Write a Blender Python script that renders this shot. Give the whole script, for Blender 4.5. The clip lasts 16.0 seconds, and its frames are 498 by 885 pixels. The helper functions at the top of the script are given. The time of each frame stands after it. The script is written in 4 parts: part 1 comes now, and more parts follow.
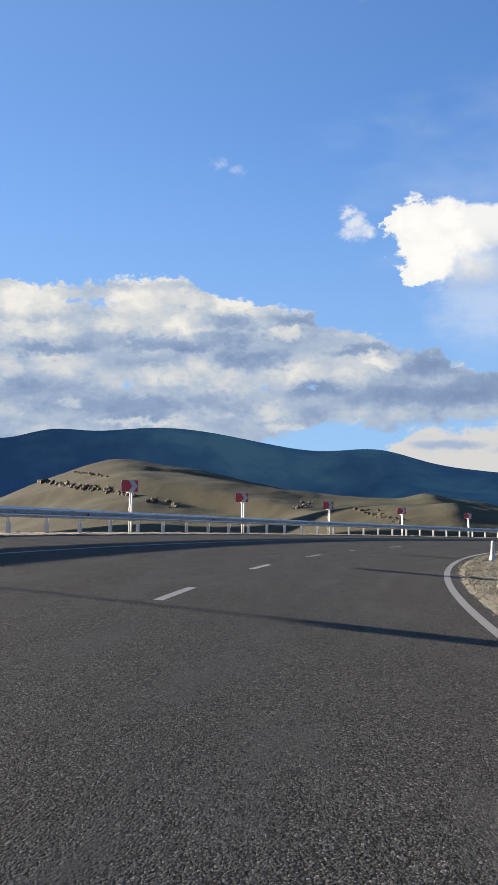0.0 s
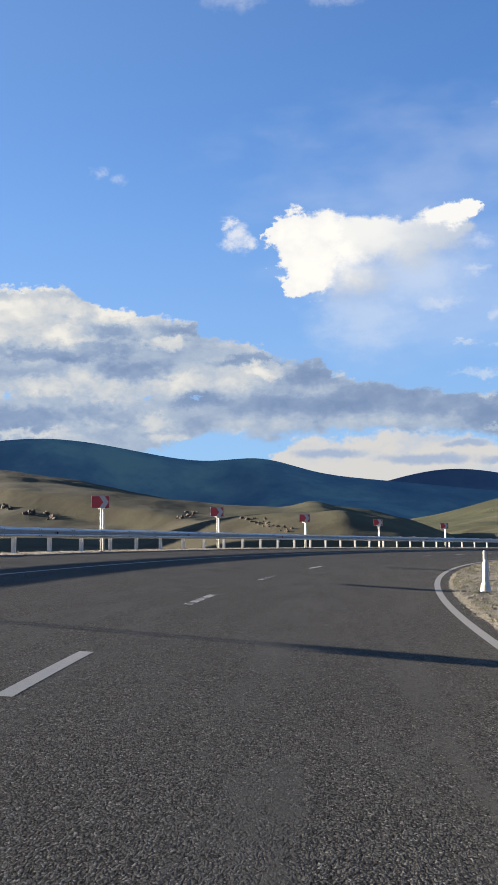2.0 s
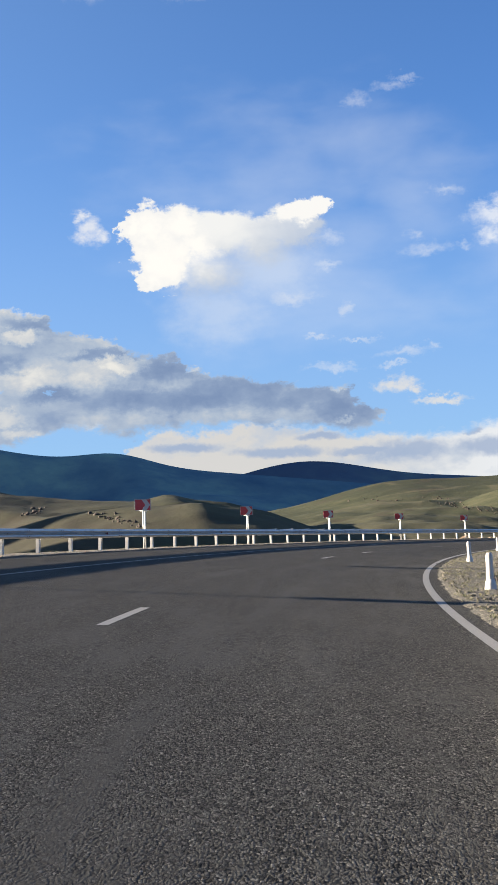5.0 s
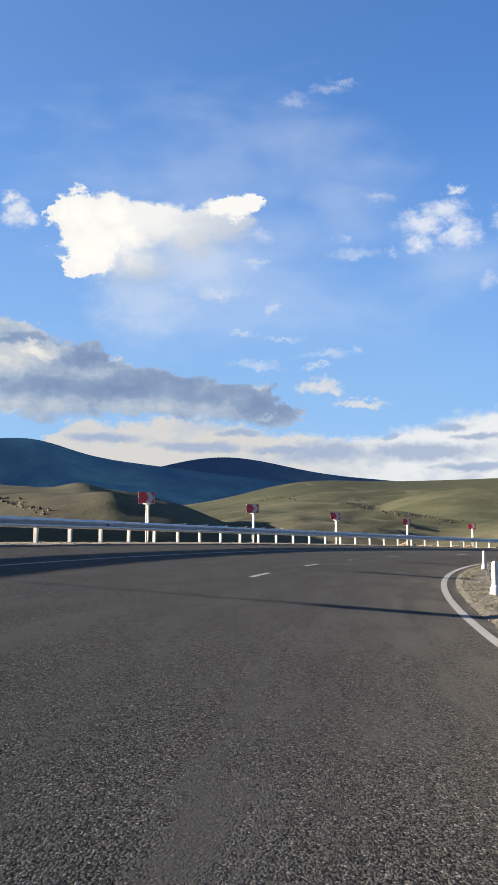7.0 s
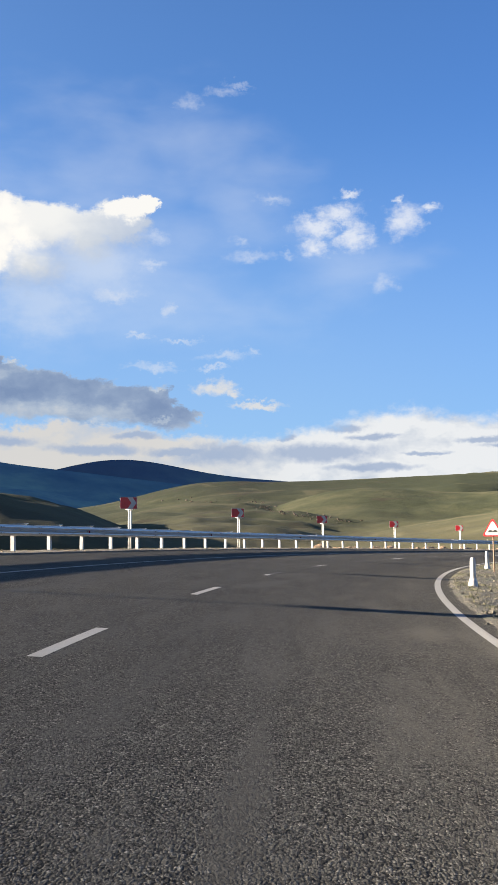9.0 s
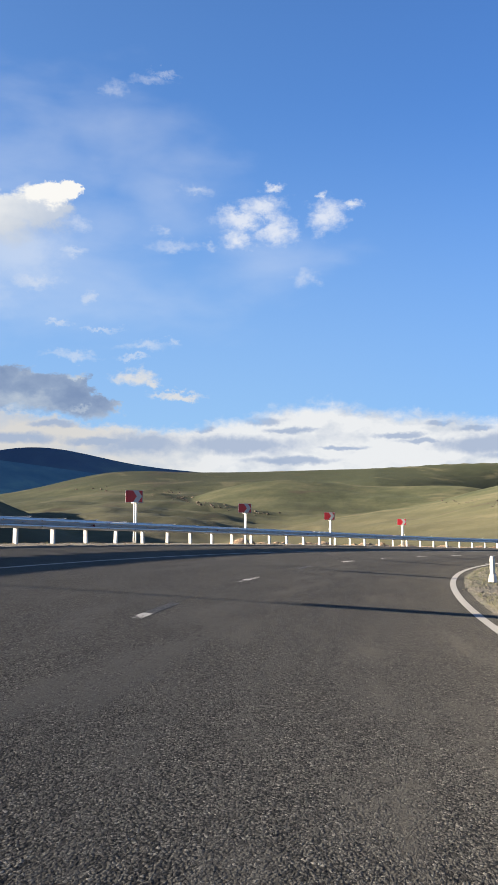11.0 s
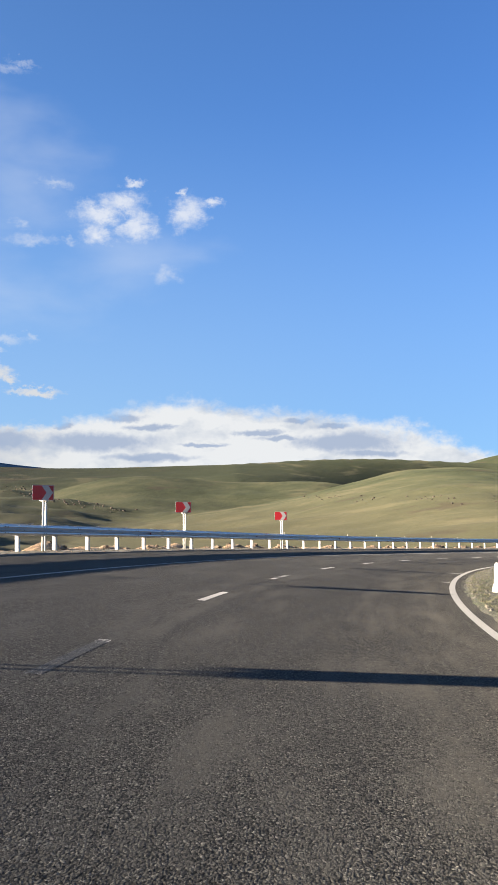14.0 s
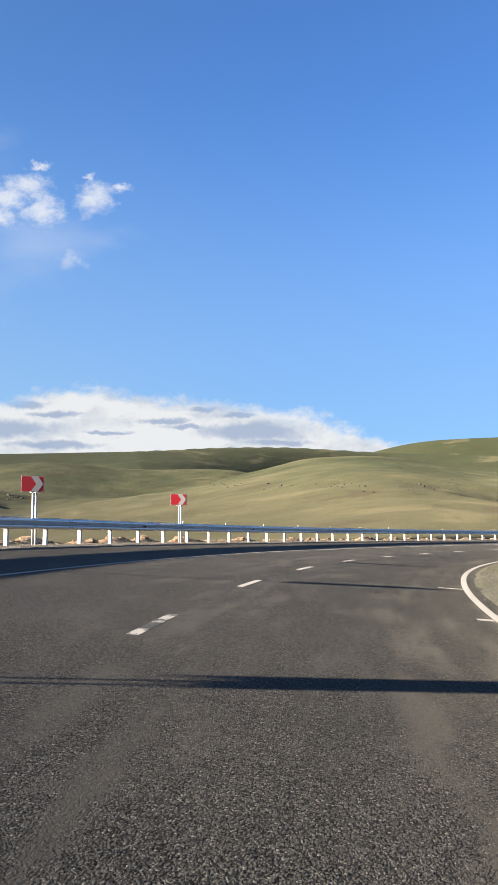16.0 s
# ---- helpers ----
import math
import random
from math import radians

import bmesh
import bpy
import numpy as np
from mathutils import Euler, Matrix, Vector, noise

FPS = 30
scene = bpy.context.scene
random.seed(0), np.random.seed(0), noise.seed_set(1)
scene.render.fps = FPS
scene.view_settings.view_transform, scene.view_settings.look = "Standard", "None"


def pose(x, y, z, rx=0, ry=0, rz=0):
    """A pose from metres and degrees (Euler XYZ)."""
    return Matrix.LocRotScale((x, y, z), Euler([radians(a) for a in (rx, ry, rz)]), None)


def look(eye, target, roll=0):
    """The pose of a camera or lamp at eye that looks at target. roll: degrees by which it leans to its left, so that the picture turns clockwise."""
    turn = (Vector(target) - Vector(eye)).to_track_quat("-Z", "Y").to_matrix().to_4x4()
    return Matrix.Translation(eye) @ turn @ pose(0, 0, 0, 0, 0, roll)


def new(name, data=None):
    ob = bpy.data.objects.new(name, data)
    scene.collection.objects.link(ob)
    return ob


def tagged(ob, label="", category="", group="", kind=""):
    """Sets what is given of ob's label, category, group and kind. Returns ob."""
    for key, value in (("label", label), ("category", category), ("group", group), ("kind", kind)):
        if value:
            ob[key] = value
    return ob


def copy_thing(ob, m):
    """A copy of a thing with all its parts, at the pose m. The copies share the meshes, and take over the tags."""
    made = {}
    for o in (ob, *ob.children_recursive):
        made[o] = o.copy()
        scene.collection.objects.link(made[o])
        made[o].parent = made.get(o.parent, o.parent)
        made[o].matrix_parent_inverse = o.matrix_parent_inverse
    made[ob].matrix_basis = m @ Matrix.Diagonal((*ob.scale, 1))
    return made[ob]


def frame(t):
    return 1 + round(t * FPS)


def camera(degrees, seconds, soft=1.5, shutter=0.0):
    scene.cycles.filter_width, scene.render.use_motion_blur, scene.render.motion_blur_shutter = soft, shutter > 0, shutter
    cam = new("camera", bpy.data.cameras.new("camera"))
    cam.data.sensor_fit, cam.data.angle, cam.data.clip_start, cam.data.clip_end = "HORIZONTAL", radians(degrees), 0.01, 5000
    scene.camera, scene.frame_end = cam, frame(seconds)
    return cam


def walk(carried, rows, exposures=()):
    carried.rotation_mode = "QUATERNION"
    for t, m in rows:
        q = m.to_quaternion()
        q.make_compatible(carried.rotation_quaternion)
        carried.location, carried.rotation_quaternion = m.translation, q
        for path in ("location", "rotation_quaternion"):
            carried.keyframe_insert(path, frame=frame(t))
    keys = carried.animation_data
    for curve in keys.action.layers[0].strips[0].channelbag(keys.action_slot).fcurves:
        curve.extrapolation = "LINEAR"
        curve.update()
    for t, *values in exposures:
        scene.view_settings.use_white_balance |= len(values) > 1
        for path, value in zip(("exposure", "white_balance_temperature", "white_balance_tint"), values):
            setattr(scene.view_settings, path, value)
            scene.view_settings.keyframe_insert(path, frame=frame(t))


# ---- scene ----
cam = camera(26.0, 16.0)
PATH = [
    (0.0, 0.002, -0.000, 0.001, 0.024, 6.303, 0.588),
    (0.5, 0.076, 3.860, 0.132, -1.094, 6.721, -0.516),
    (1.0, 0.222, 7.716, 0.281, -2.475, 6.834, -0.493),
    (1.5, 0.517, 11.672, 0.458, -4.322, 7.345, -0.583),
    (2.0, 0.920, 15.619, 0.642, -6.178, 6.839, -0.639),
    (2.5, 1.388, 19.240, 0.774, -7.823, 6.259, -0.528),
    (3.0, 2.024, 22.940, 0.891, -9.515, 6.349, -0.373),
    (3.5, 2.778, 26.843, 1.008, -10.947, 6.390, -0.633),
    (4.0, 3.584, 30.492, 1.113, -11.918, 5.997, -1.115),
    (4.2, 3.894, 31.964, 1.154, -12.353, 6.381, -1.530),
    (6.3, 8.093, 48.124, 1.716, -16.508, 6.279, -0.390),
    (6.5, 8.537, 49.612, 1.764, -16.937, 6.006, 0.192),
    (7.0, 9.683, 53.248, 1.864, -18.207, 6.063, 0.558),
    (7.5, 11.044, 56.967, 1.957, -19.710, 5.727, 0.304),
    (8.0, 12.451, 60.607, 2.038, -21.195, 5.944, 0.208),
    (8.5, 13.879, 64.052, 2.112, -22.510, 5.767, 0.253),
    (8.7, 14.465, 65.420, 2.142, -23.019, 6.124, -0.080),
    (10.8, 21.446, 79.754, 2.513, -27.421, 5.920, 0.178),
    (11.0, 22.094, 81.058, 2.545, -28.038, 5.731, 0.410),
    (11.5, 23.877, 84.127, 2.630, -29.584, 5.744, 0.054),
    (12.0, 25.846, 87.355, 2.721, -31.194, 5.954, 0.070),
    (12.5, 27.927, 90.636, 2.798, -32.498, 5.449, 0.012),
    (13.0, 30.161, 93.890, 2.864, -33.628, 5.267, -0.437),
    (13.5, 32.195, 96.872, 2.927, -34.564, 5.607, -0.272),
    (14.0, 34.333, 99.912, 2.995, -35.509, 5.600, -0.116),
    (14.5, 36.788, 103.228, 3.070, -36.644, 5.779, 0.392),
    (15.0, 39.192, 106.307, 3.119, -37.767, 5.225, -0.152),
    (15.5, 41.600, 109.308, 3.173, -39.040, 5.411, -0.166),
    (16.0, 44.105, 112.271, 3.236, -40.541, 4.996, 0.038),
]


def eye_pose(x, y, z, yaw, pitch, roll):
    return pose(x, y, z, 0, 0, yaw) @ pose(0, 0, 0, 90 + pitch) @ pose(0, 0, 0, 0, 0, roll)


walk(cam, [(row[0], eye_pose(*row[1:])) for row in PATH], [(0.0, 2.877), (16.0, 2.877)])

# ---- sky, sun ----
SUN_AZ, SUN_EL = -67.3, 12.0
sun_data = bpy.data.lights.new("sun", "SUN")
sun_data.energy, sun_data.angle, sun_data.color = 5.0, radians(0.55), (1.0, 0.86, 0.68)
sun = new("sun", sun_data)
sun.matrix_world = look((0, 0, 0), (-math.sin(radians(SUN_AZ)), -math.cos(radians(SUN_AZ)), -math.tan(radians(SUN_EL))))


class Nodes:
    """Short ways to write a node tree."""

    def __init__(self, tree):
        self.tree = tree
        tree.nodes.clear()

    def add(self, kind, op=""):
        n = self.tree.nodes.new(kind)
        if op:
            n.operation = op
        return n

    def put(self, socket, value):
        if hasattr(value, "is_linked"):
            self.tree.links.new(value, socket)
        else:
            socket.default_value = value

    def math(self, op, a, b=0.0, c=0.0, clamp=False):
        n = self.add("ShaderNodeMath", op)
        n.use_clamp = clamp
        for s, v in zip(n.inputs, (a, b, c)):
            self.put(s, v)
        return n.outputs[0]

    def vec(self, op, a, b=(0, 0, 0)):
        n = self.add("ShaderNodeVectorMath", op)
        self.put(n.inputs[0], a)
        self.put(n.inputs[1], b)
        return n.outputs[0]

    def join(self, x, y, z):
        n = self.add("ShaderNodeCombineXYZ")
        for s, v in zip(n.inputs, (x, y, z)):
            self.put(s, v)
        return n.outputs[0]

    def split(self, v):
        n = self.add("ShaderNodeSeparateXYZ")
        self.put(n.inputs[0], v)
        return n.outputs

    def step(self, v, lo, hi, a=0.0, b=1.0):
        n = self.add("ShaderNodeMapRange")
        n.interpolation_type = "SMOOTHSTEP"
        for s, q in zip(n.inputs, (v, lo, hi, a, b)):
            self.put(s, q)
        return n.outputs[0]

    def noise(self, v, scale, detail=4.0, rough=0.55, warp=0.0):
        n = self.add("ShaderNodeTexNoise")
        self.put(n.inputs["Vector"], v)
        for key, q in (("Scale", scale), ("Detail", detail), ("Roughness", rough), ("Distortion", warp)):
            n.inputs[key].default_value = q
        return n.outputs[0]

    def cells(self, v, scale, feature="F1", out="Distance"):
        n = self.add("ShaderNodeTexVoronoi")
        n.feature = feature
        self.put(n.inputs["Vector"], v)
        n.inputs["Scale"].default_value = scale
        return n.outputs[out]

    def mix(self, f, a, b, blend="MIX"):
        n = self.add("ShaderNodeMix")
        n.data_type, n.blend_type = "RGBA", blend
        self.put(n.inputs[0], f)
        for s, v in ((n.inputs[6], a), (n.inputs[7], b)):
            self.put(s, v if hasattr(v, "is_linked") or len(v) == 4 else (*v, 1))
        return n.outputs[2]

    def ramp(self, v, stops, smooth=False):
        n = self.add("ShaderNodeValToRGB")
        n.color_ramp.interpolation = "B_SPLINE" if smooth else "LINEAR"
        els = n.color_ramp.elements
        while len(els) < len(stops):
            els.new(0.5)
        for e, (at, col) in zip(els, stops):
            e.position, e.color = at, (*col, 1) if not isinstance(col, float) else (col, col, col, 1)
        self.put(n.inputs[0], v)
        return n.outputs[0]


def build_world():
    world = bpy.data.worlds.new("sky")
    scene.world = world
    world.use_nodes = True
    k = Nodes(world.node_tree)
    way = k.add("ShaderNodeTexCoord").outputs["Generated"]
    x, y, z = k.split(way)
    az = k.math("MULTIPLY", k.math("ARCTAN2", x, y), 57.2958)
    el = k.math("MULTIPLY", k.math("ARCSINE", z), 57.2958)
    sky = k.add("ShaderNodeTexSky")
    sky.sky_type, sky.sun_disc = "NISHITA", False
    sky.sun_elevation, sky.sun_rotation = radians(SUN_EL), radians(SUN_AZ)
    sky.altitude, sky.air_density, sky.dust_density, sky.ozone_density = 1800.0, 1.0, 0.35, 2.2
    blue = k.mix(1.0, sky.outputs[0], SKY_TINT, "MULTIPLY")

    blue = k.mix(k.step(el, 24.0, 4.0, 0.0, 0.6), blue, (0.34, 0.505, 0.72))
    blue = k.mix(k.step(az, 32.0, -30.0, 0.0, 0.34), blue, (0.28, 0.425, 0.60))
    blue = k.mix(k.step(az, 22.0, 48.0), blue, k.mix(1.0, blue, (0.84, 0.92, 1.0), "MULTIPLY"))
    flat = k.join(az, el, 0.0)

    def field(shift, sx, sy, detail, rough, warp):
        return k.math("SUBTRACT", k.noise(k.vec("MULTIPLY", k.vec("ADD", flat, shift), (sx, sy, 1)), 1.0, detail, rough, warp), 0.5)

    big = field((0, 0, 0), 0.13, 0.36, 4.0, 0.46, 0.3)
    puff = field((0, 0, 0), 0.42, 0.8, 6.0, 0.5, 0.15)
    fluff = field((0, 0, 0), 1.5, 1.7, 6.0, 0.62, 0.2)
    wisp = field((0, 0, 0), 0.9, 2.0, 7.0, 0.66, 0.8)
    bend = k.vec("MULTIPLY", k.join(field((7, 3, 0), 0.5, 0.9, 4.0, 0.6, 0.0), field((3, 9, 0), 0.5, 0.9, 4.0, 0.6, 0.0), 0.0), (2.2, 1.3, 0))

    def billow(shift, sx, sy):
        """Rounded heads, like those on the tops of heaped clouds."""
        v = k.vec("MULTIPLY", k.vec("ADD", k.vec("ADD", flat, bend), shift), (sx, sy, 1))
        n = k.add("ShaderNodeTexVoronoi")
        n.voronoi_dimensions, n.feature = "2D", "SMOOTH_F1"
        k.put(n.inputs["Vector"], v)
        for key, q in (("Scale", 1.0), ("Detail", 3.0), ("Roughness", 0.45), ("Lacunarity", 2.3), ("Smoothness", 0.35)):
            n.inputs[key].default_value = q
        return k.math("SUBTRACT", 0.45, n.outputs["Distance"])

    heads = billow((0, 0, 0), 0.20, 0.42)
    heads_up = billow((-0.6, 0.65, 0), 0.20, 0.42)
    crisp = k.math("SUBTRACT", heads, heads_up)

    # ragged coordinates: outlines of every cloud are torn by two sizes of turbulence
    tear = k.join(field((17, 5, 0), 0.55, 0.8, 5.0, 0.6, 0.0), field((31, 19, 0), 0.55, 0.8, 5.0, 0.6, 0.0), 0.0)
    fray = k.join(field((57, 5, 0), 2.2, 2.6, 5.0, 0.65, 0.0), field((71, 39, 0), 2.2, 2.6, 5.0, 0.65, 0.0), 0.0)
    ragged = k.vec("ADD", k.vec("ADD", flat, k.vec("MULTIPLY", tear, (2.6, 1.5, 0))), k.vec("MULTIPLY", fray, (1.0, 0.75, 0)))
    az_r, el_r, _ = k.split(ragged)
    gentle = k.vec("ADD", k.vec("ADD", flat, k.vec("MULTIPLY", tear, (2.2, 0.7, 0))), k.vec("MULTIPLY", fray, (0.8, 0.25, 0)))

    def curve(*points):
        return k.math("MULTIPLY", k.ramp(k.math("DIVIDE", k.math("ADD", az_r, 40.0), 110.0), [((a + 40.0) / 110.0, e / 30.0) for a, e in points]), 30.0)

    def union(blobs, where=None):
        """How deep a direction lies in the nearest of some rounded heaps: 1 in its middle, 0 at its rim."""
        top = None
        for a, e, w, h in blobs:
            d = k.vec("MULTIPLY", k.vec("SUBTRACT", ragged if where is None else where, (a, e, 0)), (1 / w, 1 / h, 0))
            n = k.add("ShaderNodeVectorMath", "LENGTH")
            k.put(n.inputs[0], d)
            one = k.math("SUBTRACT", 1.0, n.outputs["Value"])
            top = one if top is None else k.math("SMOOTH_MAX", top, one, 0.2)
        return top

    def total(*terms):
        out = terms[0]
        for one in terms[1:]:
            out = k.math("ADD", out, one)
        return out

    def times(a, b):
        return k.math("MULTIPLY", a, b)

    TONES = [(0.0, (0.215, 0.305, 0.49)), (0.25, (0.29, 0.385, 0.56)), (0.5, (0.44, 0.525, 0.65)), (0.75, (0.65, 0.675, 0.70)), (1.0, (0.88, 0.86, 0.80))]

    # thin veils high up
    thin = union([(20.4, 21.8, 4.0, 2.6), (23.5, 18.6, 3.6, 2.8), (29.0, 15.2, 4.0, 2.0), (17.5, 14.5, 8.0, 5.0), (14.0, 20.0, 8.0, 4.0)], flat)
    thin_a = times(k.step(total(thin, times(big, 2.2), times(puff, 0.8)), -0.3, 1.3), 0.27)
    col = k.mix(thin_a, blue, (0.80, 0.86, 0.95))

    # the bank low over the grass hills: cream, then grey, then white
    lid2 = curve((0, 0.0), (6.5, 5.2), (8.0, 6.8), (9.6, 7.4), (12.6, 7.2), (14.7, 7.5), (18.0, 7.0), (20.6, 6.5), (23.0, 6.5), (26.0, 6.9), (27.8, 7.4), (29.4, 7.7), (31.0, 8.0), (32.7, 8.1), (35.4, 7.7), (39.9, 7.3), (43.2, 6.8), (46.0, 6.0), (48.3, 5.1), (52.0, 4.5), (70, 3.0))
    low = total(k.math("SUBTRACT", lid2, el_r), times(heads, 0.35))
    low_a = times(k.step(low, -0.15, k.step(az, 18.0, 30.0, 0.35, 0.8)), k.step(az, 20.0, 30.0, 0.90, 0.97))
    cream = k.mix(k.step(az, 18.0, 28.0), (0.74, 0.70, 0.645), (0.87, 0.88, 0.89))
    cream = k.mix(k.math("ADD", times(crisp, -1.2), times(total(puff, times(fluff, 0.6), times(big, 0.6)), -1.3), clamp=True), cream, (0.52, 0.585, 0.69))
    dim = union([(27.6, 5.6, 3.6, 0.54), (30.3, 4.8, 2.7, 0.24), (28.8, 6.9, 1.5, 0.24), (30.1, 6.4, 1.5, 0.18), (25.7, 6.4, 0.54, 0.21), (23.8, 7.0, 0.6, 0.18), (22.3, 5.6, 3.0, 0.6), (36.0, 6.1, 1.35, 0.21), (37.2, 5.8, 1.5, 0.15), (38.1, 6.7, 0.9, 0.18), (39.9, 6.4, 1.2, 0.18), (41.1, 5.6, 3.3, 0.6), (42.0, 5.0, 2.1, 0.24), (33.0, 5.5, 1.35, 0.12), (20.0, 5.7, 2.4, 0.25), (10.6, 6.2, 2.2, 0.3), (15.5, 5.8, 2.8, 0.32), (17.6, 6.5, 1.3, 0.22)], gentle)
    low_c = k.mix(times(k.step(total(dim, times(fluff, 0.8), times(puff, 0.5)), -0.22, 0.6), 0.80), cream, (0.34, 0.43, 0.61))
    col = k.mix(low_a, col, low_c)

    # the long grey bank over the mountains: lit heads, grey folds and blue gaps
    lid = curve((-40, 13.8), (-20, 14.8), (-13.4, 15.1), (-11.7, 14.7), (-10.2, 15.0), (-9.0, 14.6), (-7.2, 15.1), (-3.5, 15.2), (-1.4, 14.4), (0.8, 13.8), (2.6, 13.9), (4.1, 13.0), (7.2, 11.8), (9.9, 11.4), (10.7, 10.7), (12.7, 10.5), (15.4, 9.8), (16.9, 9.7), (19.2, 9.4), (20.1, 8.7), (21.2, 7.9), (21.8, 7.0), (22.4, 4.0))
    base = curve((-40, 4.0), (-1.0, 5.6), (2.0, 6.7), (3.1, 6.8), (4.2, 7.3), (7.5, 6.9), (9.5, 7.3), (13.0, 7.3), (18.0, 7.0), (20.0, 6.7), (22.0, 7.2))
    depth = total(k.math("SUBTRACT", lid, el_r), times(heads, 0.55), times(billow((4.0, 2.0, 0), 0.75, 1.0), 0.35))
    gaps = union([(-8.0, 13.4, 0.96, 0.36), (-9.5, 13.6, 0.66, 0.24), (-6.5, 9.3, 0.42, 0.36), (0.7, 9.2, 0.42, 0.24), (3.6, 9.1, 0.3, 0.15)])
    bank_a = times(times(k.step(depth, 0.0, 0.32), k.step(k.math("SUBTRACT", el_r, base), -0.12, 0.4)), k.step(total(gaps, times(fluff, 0.5)), 0.0, 0.7, 1.0, 0.25))
    high = union([(-12.5, 14.8, 1.26, 0.6), (-11.6, 13.5, 2.25, 1.05), (-10.2, 14.7, 1.5, 0.36), (-6.0, 14.9, 2.55, 0.36), (-5.8, 13.5, 2.55, 1.2), (-7.0, 12.5, 1.8, 0.66), (-11.6, 12.0, 2.25, 0.66), (-2.3, 14.9, 1.2, 0.42), (-1.0, 13.9, 1.86, 0.84), (-3.5, 13.8, 1.8, 0.6), (2.0, 13.7, 1.5, 0.36), (1.7, 12.1, 1.5, 0.36), (-3.5, 12.6, 1.8, 0.6)])
    deep = union([(-12.7, 9.9, 0.96, 0.9), (-10.0, 10.2, 2.25, 0.6), (-4.6, 9.8, 1.95, 0.45), (-2.5, 10.3, 1.26, 0.9), (-1.5, 9.6, 1.5, 0.6), (-9.4, 8.2, 0.6, 0.3), (1.4, 7.9, 1.2, 0.48), (1.8, 7.1, 1.26, 0.36), (5.7, 10.3, 2.25, 0.78), (2.9, 10.0, 1.95, 0.66), (-5.8, 7.3, 3.0, 0.24), (5.4, 7.2, 0.9, 0.27), (-19.0, 11.0, 3.0, 1.0)])
    rims = union([(7.5, 11.1, 0.54, 0.3), (4.8, 12.6, 0.9, 0.24), (8.4, 11.7, 1.2, 0.24), (11.1, 10.5, 0.6, 0.24), (13.3, 10.3, 1.65, 0.24), (17.3, 9.5, 0.75, 0.3), (19.1, 9.2, 0.84, 0.27), (19.0, 7.5, 0.66, 0.27), (19.0, 6.7, 0.96, 0.24), (7.5, 10.6, 1.8, 0.6)])
    folds = union([(-1.3, 12.7, 2.25, 0.48), (2.8, 12.8, 2.1, 0.39), (-1.3, 11.7, 1.8, 0.42), (-10.3, 8.5, 4.5, 0.9), (-0.1, 10.6, 2.4, 0.54), (6.0, 11.2, 2.4, 0.36), (9.8, 10.4, 1.95, 0.84), (-4.4, 11.4, 3.6, 0.36), (-10.9, 11.0, 2.4, 0.39), (-1.9, 8.4, 2.7, 0.6), (3.6, 9.1, 1.8, 0.42), (-5.8, 8.1, 3.6, 0.72), (9.0, 8.8, 3.6, 0.75), (12.7, 9.0, 3.3, 1.05), (16.2, 8.8, 3.3, 0.96), (18.9, 8.1, 1.8, 0.9)])
    light = total(k.step(az, -4.0, 10.0, 0.50, 0.43), times(k.step(high, -0.25, 0.7), 0.38), times(k.step(deep, -0.25, 0.8), 0.30), times(k.step(rims, -0.1, 0.6), 0.34), times(k.step(folds, -0.3, 0.7), -0.31))
    light = total(light, times(crisp, 0.35), times(big, 0.20), times(puff, 0.34), times(fluff, 0.30), times(k.step(depth, 0.7, 0.1), k.step(az, 12.0, 2.0, 0.08, 0.14)))
    col = k.mix(bank_a, col, k.ramp(k.math("ADD", light, 0.0, clamp=True), TONES))

    # the bright cumulus, its grey shoulder and its veil
    veil = total(union([(12.3, 13.3, 3.4, 2.2), (15.3, 15.4, 3.3, 2.4)]), times(total(big, puff), 0.5))
    col = k.mix(times(k.step(veil, -0.1, 0.9), 0.52), col, (0.70, 0.78, 0.90))
    body = total(union([(12.5, 16.9, 3.3, 1.8), (14.8, 16.8, 3.0, 1.65), (16.8, 17.4, 1.95, 1.56), (12.0, 15.3, 3.0, 1.8), (10.7, 17.3, 2.2, 1.7)]), times(puff, 0.3))
    crest = k.step(total(el_r, times(billow((4.0, 2.0, 0), 0.75, 1.0), 0.3)), 16.2, 17.8, 1.0, 0.30)
    body_a = times(k.step(body, 0.0, crest), k.step(az_r, 19.0, 13.0, 0.80, 1.0))
    shade = k.step(total(times(k.math("SUBTRACT", 13.2, az), 0.16), times(k.math("SUBTRACT", el, 16.4), 0.30), times(puff, 0.7), times(fluff, 0.25)), -0.65, 0.55)
    col = k.mix(body_a, col, k.mix(shade, (0.56, 0.62, 0.71), (0.92, 0.92, 0.90)))
    cum = total(union([(9.0, 17.6, 1.86, 1.56), (9.8, 16.0, 2.16, 1.74), (8.0, 17.9, 1.02, 0.9), (10.7, 17.8, 1.86, 1.26), (9.1, 15.1, 1.35, 0.9), (11.4, 16.7, 1.86, 1.86)]), times(billow((4.0, 2.0, 0), 0.8, 1.0), 0.35), times(fluff, 0.3))
    cum_a = k.step(cum, 0.0, k.step(az, 10.0, 12.0, 0.22, 1.0))
    col = k.mix(cum_a, col, k.mix(k.step(total(cum, times(puff, 0.8)), 0.0, 0.8), (0.93, 0.92, 0.90), (1.04, 1.01, 0.95)))
    tip = total(union([(17.1, 18.3, 1.44, 0.84), (18.0, 18.6, 0.84, 0.6), (16.4, 18.1, 0.9, 0.66)]), times(billow((4.0, 2.0, 0), 0.8, 1.0), 0.35), times(fluff, 0.35))
